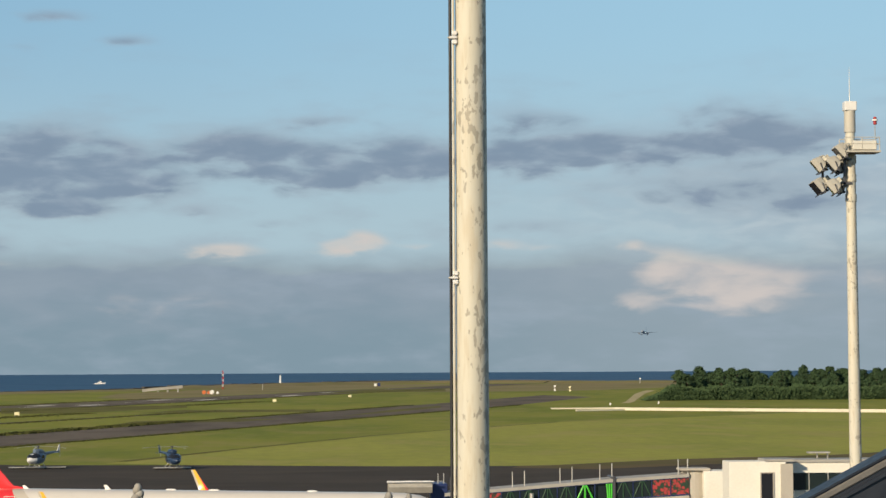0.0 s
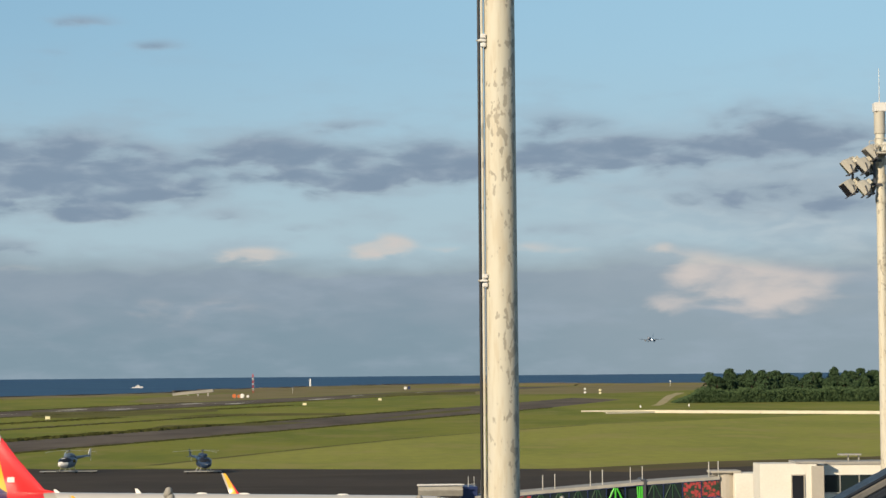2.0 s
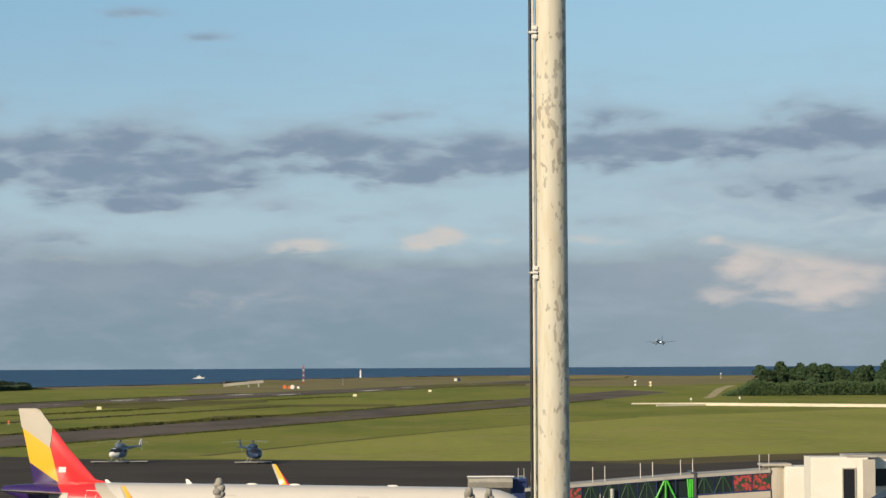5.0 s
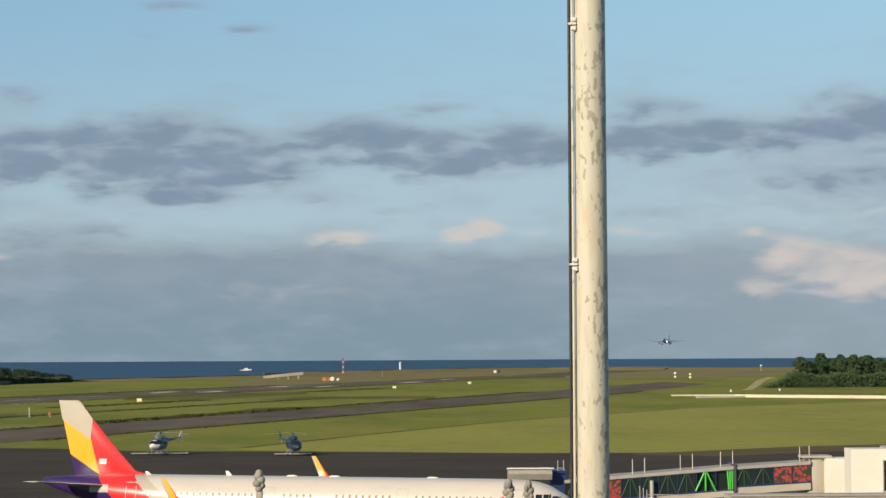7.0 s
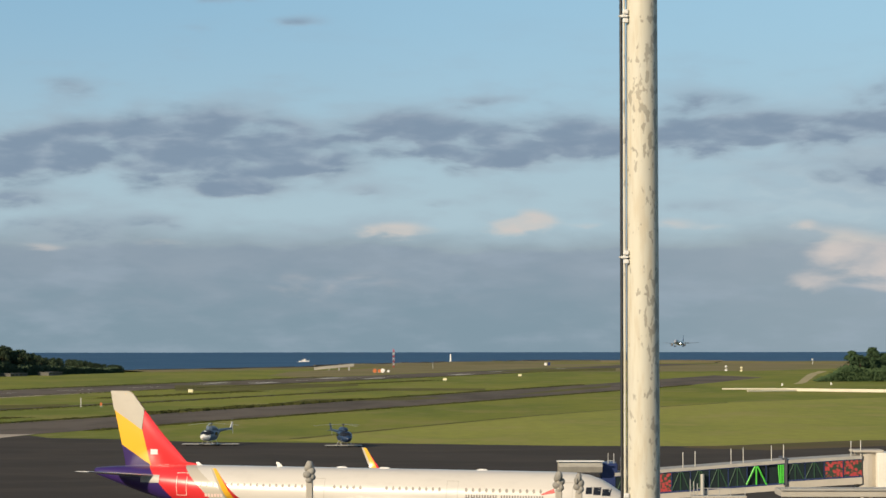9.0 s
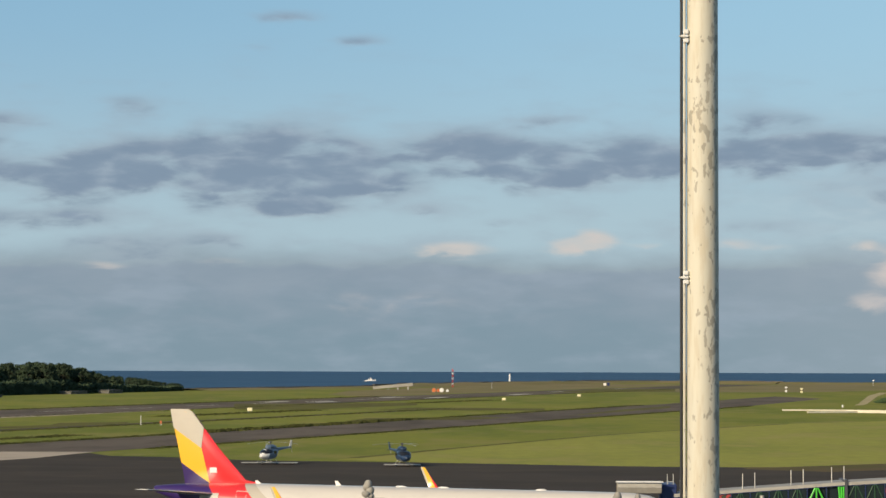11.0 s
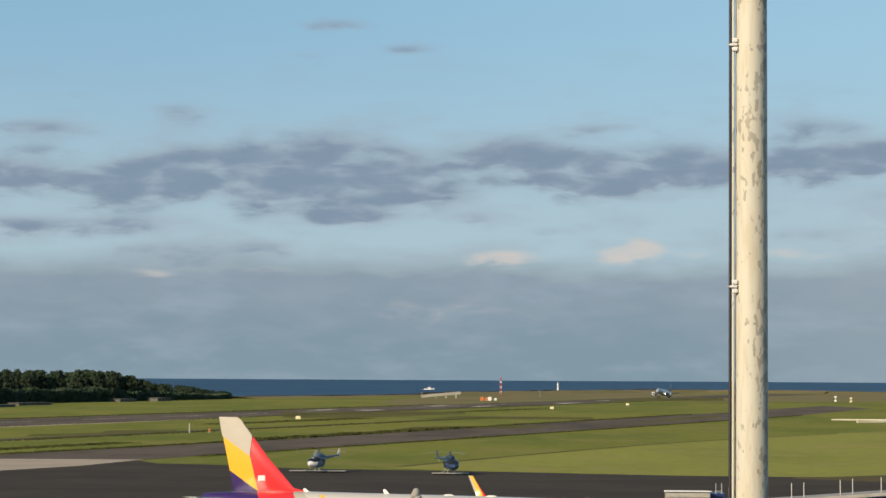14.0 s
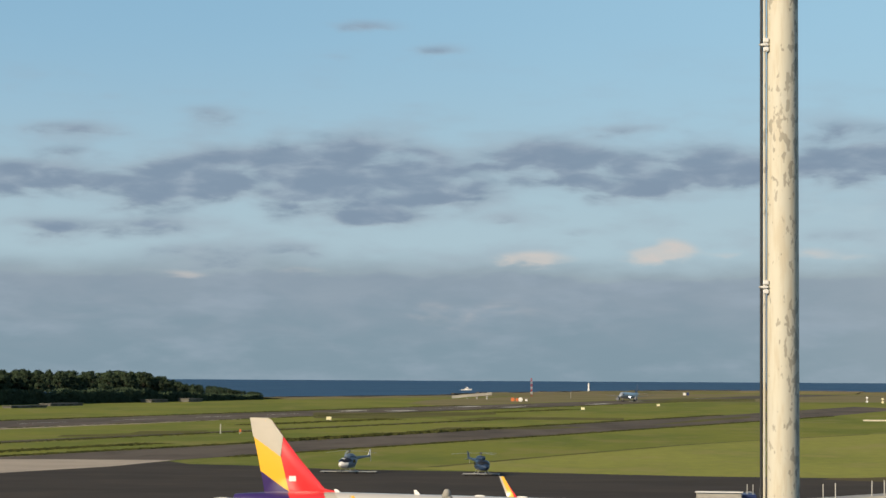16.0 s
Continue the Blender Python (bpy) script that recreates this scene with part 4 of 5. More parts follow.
def bridge():
    t = thing("passenger_bridge", "boarding bridge with smoked glass and green frames beside the aircraft", "boarding bridge")
    y = 190.0
    for name, x0, x1, z0, z1, glass, beam, width in (("outer_tunnel", 9.4, 22.65, 5.50, 6.52, 1.50, 0.55, 3.0), ("inner_tunnel", 22.75, 28.7, 6.50, 6.86, 1.30, 0.62, 2.6)):
        for tun, xa, xb, band in tunnel(t, x0, x1, y, z0, z1, glass, beam, width, name):
            red = xa > 25.6 or (13 < xb < 14.9)
            bright = name == "outer_tunnel" and xa > 19.4
            if not bright:
                part("glass_panel", band(xa, xb, 0.33, 0.33 + glass, 0.0, 0.05), MURAL if red else GLASS_DARK, tun)
            else:
                part("glass_panel", band(xa, xb, 0.33, 0.33 + glass, -0.25, 0.05), GLASS_DARK, tun)
            zt = z0 + (z1 - z0) * ((xa + xb) / 2 - x0) / (x1 - x0) - 0.36
            zb = zt - glass + 0.06
            mid, mt = (xa + xb) / 2, GREEN if bright else GREEN_DIM
            yf = y - width / 2 - (0.05 if bright else 0.03)
            if not red:
                r = 0.07 if bright else 0.045
                last = bright and xb > 22.0
                for dx0, dx1 in (((0.45, 0.45), (0.62, 0.62), (0.25, 0.35)) if last else ((-0.1, -0.78 if bright else -0.68), (0.0, 0.0), (0.1, 0.78 if bright else 0.68))):
                    part("green_brace", Geo().tube((mid + dx0, yf, zt), (mid + dx1, yf, zb), r, n=6), mt, tun)
            part("mullion", Geo().box((xa, y - width / 2 - 0.02, (zt + zb) / 2), (0.06, 0.08, glass)), NAVY, tun)
    # pairs of posts on the roof
    for x in (9.9, 10.7, 14.75, 15.7, 18.5, 19.45, 21.65, 22.6, 27.85, 28.6):
        z = (5.5 + (x - 9.4) * 0.077) if x < 22.7 else 6.5 + (x - 22.75) * 0.0605
        part("roof_post", Geo().tube((x, y - 1.3, z - 0.1), (x, y - 1.3, z + 1.15), 0.04, n=8), STEEL, t)
    part("collar", Geo().box((22.7, y, 5.55), (0.35, 3.1, 2.2), chamfer=0.04), DARK_STEEL, t, "dark sliding collar between the tunnels")
    # head at the aircraft
    cab = part("cab", Geo().box((9.0, 190.2, 4.75), (1.3, 3.2, 2.9), chamfer=0.08), NAVY, t, "dark blue cab")
    part("cab_rail", Geo().box((8.9, 188.7, 6.55), (0.06, 0.06, 0.9)).box((9.35, 188.7, 6.55), (0.06, 0.06, 0.9)).box((9.1, 188.7, 6.4), (0.6, 0.05, 0.05)), STEEL, cab)
    g = Geo()
    rows = []
    for q in range(13):
        x = 5.0 + 3.4 * q / 12
        o = 0.012 if q % 2 else 0.0
        rows.append([(x, 187.6 - o, 5.55 + 0.1 * o), (x, 187.3 - o, 6.0), (x, 187.8 - o, 6.35 + o * 0.4), (x, 190.4, 6.38 + o * 0.4), (x, 190.8, 5.4)])
    g.loft([[Vector(p) for p in r] for r in rows], closed=False)
    part("bellows_canopy", g, CANOPY, cab, "folded grey canvas canopy")
    part("canopy_frame", Geo().box((6.7, 187.55, 6.42), (3.7, 0.16, 0.1), chamfer=0.02), WHITE, cab)
    # rotunda, lift legs
    part("rotunda", Geo().tube((29.2, y - 0.3, 4.2), (29.2, y - 0.3, 7.1), 0.95, n=20).box((29.2, y - 0.3, 7.15), (2.4, 2.4, 0.2), chamfer=0.05), CREAM_GREY, t, smooth=False)
    part("rotunda_column", Geo().tube((29.2, y - 0.3, 0.05), (29.2, y - 0.3, 4.2), 0.5, n=16), CREAM_GREY, t)
    part("corridor", Geo().box((30.9, y - 0.6, 5.6), (2.2, 2.9, 2.9), chamfer=0.05), CREAM, t)
    for s in (-1, 1):
        leg = part("lift_leg", Geo().tube((16.2, y + s * 1.9, 0.6), (16.2, y + s * 1.9, 5.4), 0.16, n=12), STEEL, t)
        part("wheel", Geo().tube((16.2, y + s * 1.9 - 0.18, 0.55), (16.2, y + s * 1.9 + 0.18, 0.55), 0.5, n=16), TYRE, leg)
    part("axle", Geo().box((16.2, y, 0.7), (0.4, 3.8, 0.3)), DARK_STEEL, t)
    return t


bridge()


def terminal():
    t = thing("terminal_pier", "cream flat-roofed terminal pier block with dark windows", "building")
    y = 178.0
    part("wall", Geo().box((32.2, y + 1.5, 4.1), (4.24, 3, 8.15)).box((38.5, y + 3.0, 4.05), (8.6, 3, 7.95)), CREAM, t)
    part("pillar", Geo().box((34.4, y + 0.35, 4.0), (0.95, 0.9, 8.0), chamfer=0.03), CREAM_GREY, t)
    part("parapet", Geo().box((33.9, y + 1.55, 8.24), (2.2, 3.1, 0.2)).box((39.4, y + 3.0, 8.13), (8.4, 3.2, 0.22)), ROOF_GREY, t)
    w = part("window", Geo().box((32.9, y - 0.02, 6.2), (0.86, 0.1, 2.2)), DARK_GLASS, t, "tall dark window")
    part("window_frame", Geo().box((32.43, y - 0.05, 6.2), (0.08, 0.12, 2.3)).box((33.37, y - 0.05, 6.2), (0.08, 0.12, 2.3)).box((32.9, y - 0.05, 7.34), (1.02, 0.12, 0.08)), CREAM_GREY, w)
    for i in range(5):
        x = 35.6 + 1.45 * i
        p = part("window", Geo().box((x, y + 1.46, 6.6), (1.38, 0.1, 1.3)), GLASS_DARK, t)
        part("window_frame", Geo().box((x - 0.7, y + 1.42, 6.6), (0.06, 0.12, 1.36)).box((x, y + 1.42, 5.93), (1.4, 0.12, 0.06)), STEEL, p)
    v = part("roof_vent", Geo().box((37.5, y + 3.4, 8.7), (1.65, 0.8, 0.12)), ROOF_GREY, t, "flat roof hood on posts")
    for x in (37.4, 38.2):
        part("post", Geo().box((x, y + 3.4, 8.42), (0.1, 0.1, 0.5)), ROOF_GREY, v)
    low = thing("walkway_roof", "long cream canopy roof over an apron walkway", "canopy")
    part("roof", Geo().box((21.0, 121.0, 8.1), (13.6, 3.0, 0.32), chamfer=0.03), CREAM_GREY, low)
    part("fascia", Geo().box((21.0, 119.45, 8.32), (13.7, 0.12, 0.1)), ROOF_GREY, low)
    for x in (15.0, 18.6, 22.2, 25.8):
        part("column", Geo().box((x, 121.0, 4.0), (0.25, 0.25, 7.9)), CREAM_GREY, low)
    st = thing("service_stairs", "pale steel service stairs with handrails beside the bridge", "stairs")
    part("landing", Geo().box((14.0, 151.0, 6.0), (3.4, 1.2, 0.12)), CREAM_GREY, st)
    for x in (12.35, 13.5, 14.6, 15.65):
        part("support", Geo().box((x, 150.45, 3.0), (0.08, 0.08, 6.0)).box((x, 151.55, 3.0), (0.08, 0.08, 6.0)), STEEL, st)
    for x in (12.2, 12.42, 12.64):
        part("rail_post", Geo().tube((x, 150.4, 6.05), (x, 150.4, 7.1 - (x - 12.2) * 0.6), 0.03, n=6), STEEL, st)
    for x in (13.3, 14.0, 14.7, 15.6):
        part("rail_post", Geo().tube((x, 150.4, 6.05), (x, 150.4, 6.55), 0.03, n=6), STEEL, st)
    part("handrail", Geo().tube((12.7, 150.4, 6.55), (15.65, 150.4, 6.5), 0.03, n=6), STEEL, st)


terminal()


def viewing_deck():
    """The terminal's roof deck on which the camera stands."""
    t = thing("terminal_building", "cream terminal building with a railed roof viewing deck", "building")
    part("wall", Geo().box((-6.0, -9.0, 6.9), (44, 19.4, 13.7)), CREAM, t)
    part("deck", Geo().box((-6.0, -9.0, 13.82), (44.4, 19.8, 0.14), chamfer=0.02), CREAM_GREY, t)
    for i in range(23):
        part("rail_post", Geo().box((-27.5 + 2.0 * i, 0.6, 14.4), (0.06, 0.06, 1.0)), STEEL, t)
    for z in (14.2, 14.55, 14.9):
        part("rail", Geo().tube((-27.7, 0.6, z), (15.7, 0.6, z), 0.025, n=8), STEEL, t)


viewing_deck()


def side_wall():
    """The sloping end of the terminal roof near the camera: a dark wall under a grey coping."""
    t = thing("terminal_roof_end", "dark sloping terminal roof end with weathered grey coping", "roof")
    y0, y1 = 20.0, 20.5
    wall = [(2.6, 13.58), (8.8, 16.87), (8.8, 0.05), (2.6, 0.05)]
    n = len(wall)
    g = Geo().add([(x, y0 + 0.06, z) for x, z in wall] + [(x, y1, z) for x, z in wall], [tuple(range(n)), tuple(range(2 * n - 1, n - 1, -1))] + [(i, n + i, n + (i + 1) % n, (i + 1) % n) for i in range(n)])
    part("wall", g, NAVY_CLAD, t)
    sl = math.atan2(3.29, 6.2)
    turn = Matrix.Rotation(-sl, 3, "Y")
    c = Vector((5.7, (y0 + y1) / 2, 15.225))
    part("coping", Geo().box(c + turn @ Vector((0, 0, -0.045)), (7.1, 0.42, 0.06), turn, chamfer=0.012), COPING, t, "weathered grey coping")
    part("flashing", Geo().box(c + turn @ Vector((0, -0.2, -0.12)), (7.0, 0.04, 0.03), turn), NAVY_CLAD, t)
    part("edge_strip", Geo().box(c + turn @ Vector((0, -0.18, 0.008)), (7.1, 0.06, 0.018), turn), NAVY_CLAD, t)
    part("downpipe", Geo().tube((4.62, y0 - 0.02, 14.33), (4.62, y0 - 0.02, 10), 0.025, n=8).tube((4.62, y0 - 0.02, 14.33), (4.95, y0 - 0.02, 14.43), 0.025, n=8), NAVY_CLAD, t)


NAVY_CLAD = material("dark navy cladding", (0.018, 0.022, 0.032), 0.45, second=(0.03, 0.035, 0.045), scale=2.0, fine=12.0, amount=0.8)
COPING = material("weathered coping", (0.15, 0.14, 0.125), 0.7, second=(0.08, 0.075, 0.07), scale=3.0, fine=20.0, amount=0.8)
side_wall()


def grey_posts():
    random.seed(11)
    for i, (x, y, top, wide) in enumerate(((-4.61, 60, 12.62, 1.0), (1.60, 60, 12.36, 0.95), (2.10, 60, 12.32, 0.85))):
        t = thing("lamp_post", "slender grey post with a lumpy wrapped lamp head", "lamp post", pose(x, y, 0.05), group="grey posts by the apron")
        h = top - 0.05
        part("post", Geo().box((0, 0, (h - 0.5) / 2), (0.17, 0.17, h - 0.5), chamfer=0.02), CREAM_GREY, t)
        for dx, dz, rx, rz in ((0.0, -0.13, 0.085, 0.12), (-0.07, -0.20, 0.06, 0.09), (0.05, -0.27, 0.09, 0.10), (-0.05, -0.36, 0.10, 0.09), (0.07, -0.42, 0.07, 0.08), (0.0, -0.50, 0.09, 0.07)):
            part("lamp", Geo().ball((dx * wide, random.uniform(-0.05, 0.05), h + dz), (rx * wide * random.uniform(1.0, 1.3), 0.1, rz * 1.1), 10), CANVAS, t, "grey wrapped lamp", smooth=True)
        part("lamp_bracket", Geo().tube((0, 0, h - 0.56), (0, 0, h - 0.1), 0.06, n=10), CREAM_GREY, t)


grey_posts()


# ---- runway markings and airfield furniture ----
def runway_marks():
    for q in range(9):
        a = 620 + q * 60
        flat("runway_marking", [along(a, 350.5), along(a + 30, 350.5), along(a + 30, 351.3), along(a, 351.3)], 0.045, PAINT_WHITE, "worn white runway centre stripe", "marking")
    for a, w0, l in ((897, 357.5, 24), (905, 340, 26), (1040, 358, 28), (1045, 337.5, 28), (1180, 336, 36), (1310, 349, 40), (1310, 330.5, 40), (1460, 337, 60), (1460, 356, 50), (1630, 336, 70)):
        flat("runway_marking", [along(a, w0), along(a + l, w0), along(a + l, w0 + 5.5), along(a, w0 + 5.5)], 0.045, PAINT_WHITE, "broad white runway marking", "marking")
    flat("runway_shoulder", [along(300, 320), along(640, 321), along(760, 326), along(760, 328.9), along(300, 328.9)], 0.035, CONCRETE, "pale concrete strip along the runway", "pavement")
    flat("access_road", [along(430, 262), along(760, 250), along(760, 256), along(430, 270)], 0.03, ASPHALT_OLD, "narrow grey service road in the grass", "road")
    flat("weed_strip", [(-134, 553), (-120, 577), (-109, 609), (-111, 627), (-127, 616), (-125, 593), (-137, 572)], 0.053, WEED_FLAT, "dark rank weeds in a flat strip of the airfield", "weeds")
    flat("weed_strip", [(-62, 800), (-46, 804), (-3, 809), (-3, 850), (-49, 856)], 0.054, WEED_FLAT, "dark rank weeds in a flat strip of the airfield", "weeds")
    flat("weed_strip", [(-107, 805), (-85, 807), (-68, 852), (-51, 902), (-54, 954), (-122, 916)], 0.055, WEED_FLAT, "dark rank weeds in a flat strip of the airfield", "weeds")
    flat("weed_strip", [(-56, 646), (-44, 662), (-24, 669), (-12, 701), (-25, 705), (-53, 684)], 0.055, WEED_FLAT, "dark rank weeds in a flat strip of the airfield", "weeds")
    flat("weed_strip", [(4, 727), (24, 800), (42, 868), (44, 910), (23, 831)], 0.056, WEED_FLAT, "dark rank weeds in a flat strip of the airfield", "weeds")
    flat("weed_strip", [(-5, 1323), (71, 1403), (79, 1569), (31, 1536)], 0.057, WEED_FLAT, "dark rank weeds in a flat strip of the airfield", "weeds")
    flat("field_ditch", [(-34, 395), (-17, 449), (10, 530), (24, 563), (62, 642), (62, 638), (25, 561), (11, 528), (-15.6, 448), (-32, 394)], 0.06, WEED_FLAT, "thin dark ditch between two grass fields", "ditch")
    flat("dirt_track", [(117, 945), (124, 985), (161, 1240), (187, 1390), (192, 1390), (166, 1240), (127.5, 985), (120.5, 945)][::-1], 0.03, SAND, "pale sandy track beside the wood", "track")
    flat("soil_strip", [(30, 366.6), (34, 367), (57, 387), (86, 401), (110, 418), (118, 412), (90, 385), (58, 366), (40, 352), (28, 360)][::-1], 0.07, SOIL, "brown bare verge beside the apron", "verge")
    flat("dry_verge", [along(1080, 380), along(1880, 380), along(1880, 520), along(1300, 470), along(1130, 420)], 0.02, SOIL_GRASS, "brownish dry grass beyond the runway", "grass")
    flat("dry_verge", [along(1400, 216), along(1960, 120), along(1980, 326), along(1330, 326), along(1330, 290)], 0.02, SOIL_GRASS, "brownish dry grass before the shore", "grass")


WEED_FLAT = material("rank weeds", (0.13, 0.12, 0.042), 0.95, second=(0.19, 0.18, 0.05), scale=0.05, fine=0.4, amount=0.9, specular=0.03)
SAND = material("pale sand", (0.52, 0.42, 0.24), 0.9, second=(0.36, 0.31, 0.15), scale=0.06, fine=0.8, amount=0.9, specular=0.03)
SOIL_GRASS = material("brownish grass", (0.26, 0.205, 0.095), 0.95, second=(0.185, 0.17, 0.055), scale=0.02, fine=0.25, amount=0.9, specular=0.1)
runway_marks()

SIGN_YELLOW = plain("yellow sign face", (0.82, 0.74, 0.46), 0.5)
for x, y in ((-96.8, 765), (-20.9, 1018), (12.3, 1150), (-98.0, 598)):
    s = thing("airfield_sign", "small yellow airfield sign in the grass", "sign", pose(x, y, 0), group="airfield signs")
    big = y > 700
    w, h = (1.6, 1.0) if big else (0.5, 0.8)
    part("panel", Geo().box((0, 0, 0.35 + h / 2), (w, 0.2, h), chamfer=0.05), SIGN_YELLOW if big else ORANGE, s)
    for k in (-1, 1):
        part("leg", Geo().box((k * w * 0.35, 0, 0.2), (0.1, 0.1, 0.42)), STEEL, s)

mast = thing("radio_mast", "red and white banded lattice mast by the shore", "mast", pose(-67.5, 1610, 0))
for i in range(7):
    z0 = 1.7 * i
    g = Geo()
    for a in range(3):
        c, s = math.cos(a * 2.0944), math.sin(a * 2.0944)
        c2, s2 = math.cos((a + 1) * 2.0944), math.sin((a + 1) * 2.0944)
        g.tube((0.6 * c, 0.6 * s, z0), (0.6 * c, 0.6 * s, z0 + 1.7), 0.12, n=6)
        g.tube((0.6 * c, 0.6 * s, z0), (0.6 * c2, 0.6 * s2, z0 + 1.7), 0.06, n=6)
        g.tube((0.6 * c2, 0.6 * s2, z0), (0.6 * c, 0.6 * s, z0 + 1.7), 0.09, n=6)
    part("mast_section", g, WHITE if i % 2 else RED_PAINT, mast)
part("mast_lamp", Geo().ball((0, 0, 12.2), (0.3, 0.3, 0.4), 8), RED_PAINT, mast)

light = thing("harbour_beacon", "slim white harbour beacon tower on the shore", "beacon", pose(-33.8, 1868, 0))
part("tower", Geo().loft([[Vector((r * math.cos(a * math.pi / 8), r * math.sin(a * math.pi / 8), z)) for a in range(16)] for z, r in ((0, 1.1), (2, 0.8), (6.4, 0.62), (6.6, 0.95), (6.9, 0.95))]), WHITE, light, smooth=False)
part("lantern", Geo().tube((0, 0, 6.9), (0, 0, 7.8), 0.5, n=12).ball((0, 0, 7.9), (0.6, 0.6, 0.4), 10), WHITE, light)

for i, (x, y, paint, r) in enumerate(((-66.0, 1330, ORANGE, 1.1), (-63.8, 1336, ORANGE, 0.9), (-61.6, 1328, WHITE, 1.15), (-59.2, 1345, WHITE, 0.7))):
    d = thing("marker_drum", "orange and white aviation marker drum on the grass", "marker", pose(x, y, 0), group="marker drums")
    part("drum", Geo().tube((0, -0.7, r), (0, 0.7, r), r, n=20), paint, d)
    part("rim", Geo().tube((0, -0.75, r), (0, -0.68, r), r * 0.75, n=20), paint, d)
    part("cradle", Geo().box((0, 0, 0.2), (1.6, 1.2, 0.4)), STEEL, d)

DULL_RAMP = material("weathered ramp concrete", (0.34, 0.32, 0.28), 0.85, second=(0.24, 0.225, 0.20), scale=0.2, fine=2.0, amount=0.7)
ramp = thing("shore_ramp", "long pale sloping concrete ramp on the shore", "ramp", pose(-96.0, 1440, 0))
part("deck", Geo().add([(x, y, z) for y in (-2.0, 2.0) for x, z in ((-12, 0.3), (12, 2.5), (12, 4.1), (-12, 1.9))], [(0, 1, 2, 3), (4, 7, 6, 5), (0, 4, 5, 1), (3, 2, 6, 7), (0, 3, 7, 4), (1, 5, 6, 2)]), DULL_RAMP, ramp)
for x in (-3, 3, 9):
    part("support", Geo().box((x, 0, 0.5 + x * 0.03), (0.8, 3.4, 1.0 + x * 0.16)), ROOF_GREY, ramp)
part("kerb", Geo().add([(x, y, z) for y in (-2.05, -1.7) for x, z in ((-12, 1.9), (12, 4.1), (12, 4.25), (-12, 2.05))], [(0, 1, 2, 3), (4, 7, 6, 5), (0, 4, 5, 1), (3, 2, 6, 7), (0, 3, 7, 4), (1, 5, 6, 2)]), DULL_RAMP, ramp)
hut = thing("instrument_hut", "small white instrument hut in the dry grass", "hut", pose(38.0, 1780, 0.0))
part("wall", Geo().box((0, 0, 1.0), (2.0, 1.8, 2.0)), WHITE, hut)
part("roof", Geo().box((0, 0, 2.05), (2.5, 2.3, 0.15)), ROOF_GREY, hut)
hut = thing("instrument_hut", "dark instrument cabinet beside the white hut", "hut", pose(40.6, 1780, 0.0))
part("wall", Geo().box((0, 0, 1.1), (1.8, 2.0, 2.2)), NAVY, hut)
part("roof", Geo().box((0, 0, 2.3), (2.1, 2.3, 0.15)), NAVY, hut)
for x, y, h, paint in ((132.3, 1376, 3.4, WHITE), (137.9, 1346, 3.0, SIGN_YELLOW), (244, 1850, 4.5, WHITE), (107.5, 901, 0.9, WHITE), (128.7, 922, 0.9, WHITE), (-39, 1528, 4.2, STEEL), (-102.7, 596, 2.4, STEEL)):
    p = thing("marker_post", "short pale marker post in the grass", "marker", pose(x, y, 0), group="marker posts")
    part("post", Geo().box((0, 0, h / 2), (0.22, 0.22, h)), paint, p)
    w = 1.3 if y > 1300 else 0.6
    if paint is not STEEL:
        part("board", Geo().box((0, -0.15, h - 0.45), (w, 0.12, 0.9)), paint, p)
        if h > 2.9 and y < 1500:
            part("board", Geo().box((0, -0.15, 0.8), (w, 0.12, 0.9)), paint, p)

PALE_CONCRETE = material("sunlit pale concrete", (0.70, 0.64, 0.50), 0.85, second=(0.52, 0.47, 0.36), scale=0.1, fine=1.0, amount=0.7)
for pts, h, lab in ((((78.0, 826), (100, 826), (167, 772), (330, 642)), 0.5, "long low white concrete channel wall"), (((82.5, 787), (100, 797), (162, 746), (330, 610)), 0.6, "long low white concrete channel wall")):
    wl = thing("channel_wall", lab, "low wall", group="channel walls")
    for a, b in zip(pts, pts[1:]):
        n = max(1, round(math.dist(a, b) / 18))
        for i in range(n):
            p, q = Vector((*a, 0)).lerp(Vector((*b, 0)), i / n), Vector((*a, 0)).lerp(Vector((*b, 0)), (i + 1) / n)
            d = q - p
            part("wall_block", Geo().box((p + q) / 2 + Vector((0, 0, h / 2)), (d.length - 0.15, 0.6, h), Matrix.Rotation(math.atan2(d.y, d.x), 3, "Z"), chamfer=0.05), PALE_CONCRETE, wl)
# concrete darkened so that the low buildings look shaded beside the wood
DULL = material("shade-darkened grey concrete", (0.13, 0.125, 0.11), 0.9, second=(0.08, 0.08, 0.07), scale=0.2, fine=2.0, amount=0.9)
for x, y, w, l, h, a in ((-252, 1050, 30, 5, 1.5, 75), (-252, 985, 30, 4, 1.2, 75), (-238, 1186, 18, 6, 2.0, 75), (-226, 1220, 16, 6, 2.4, 75)):
    hs = thing("low_building", "low pale flat-roofed building at the wood's edge", "building", pose(x, y, 0, 0, 0, a), group="low buildings by the wood")
    h *= 0.65
    part("wall", Geo().box((0, 0, h / 2), (w, l, h)), DULL, hs)
    part("roof", Geo().box((0, 0, h + 0.12), (w + 0.8, l + 0.8, 0.25)), DULL, hs)
    for k in range(4):
        part("window", Geo().box((-w / 2 + w * (k + 0.5) / 4, -l / 2 - 0.03, h * 0.55), (w / 8, 0.1, h * 0.3)), DARK_GLASS, hs)


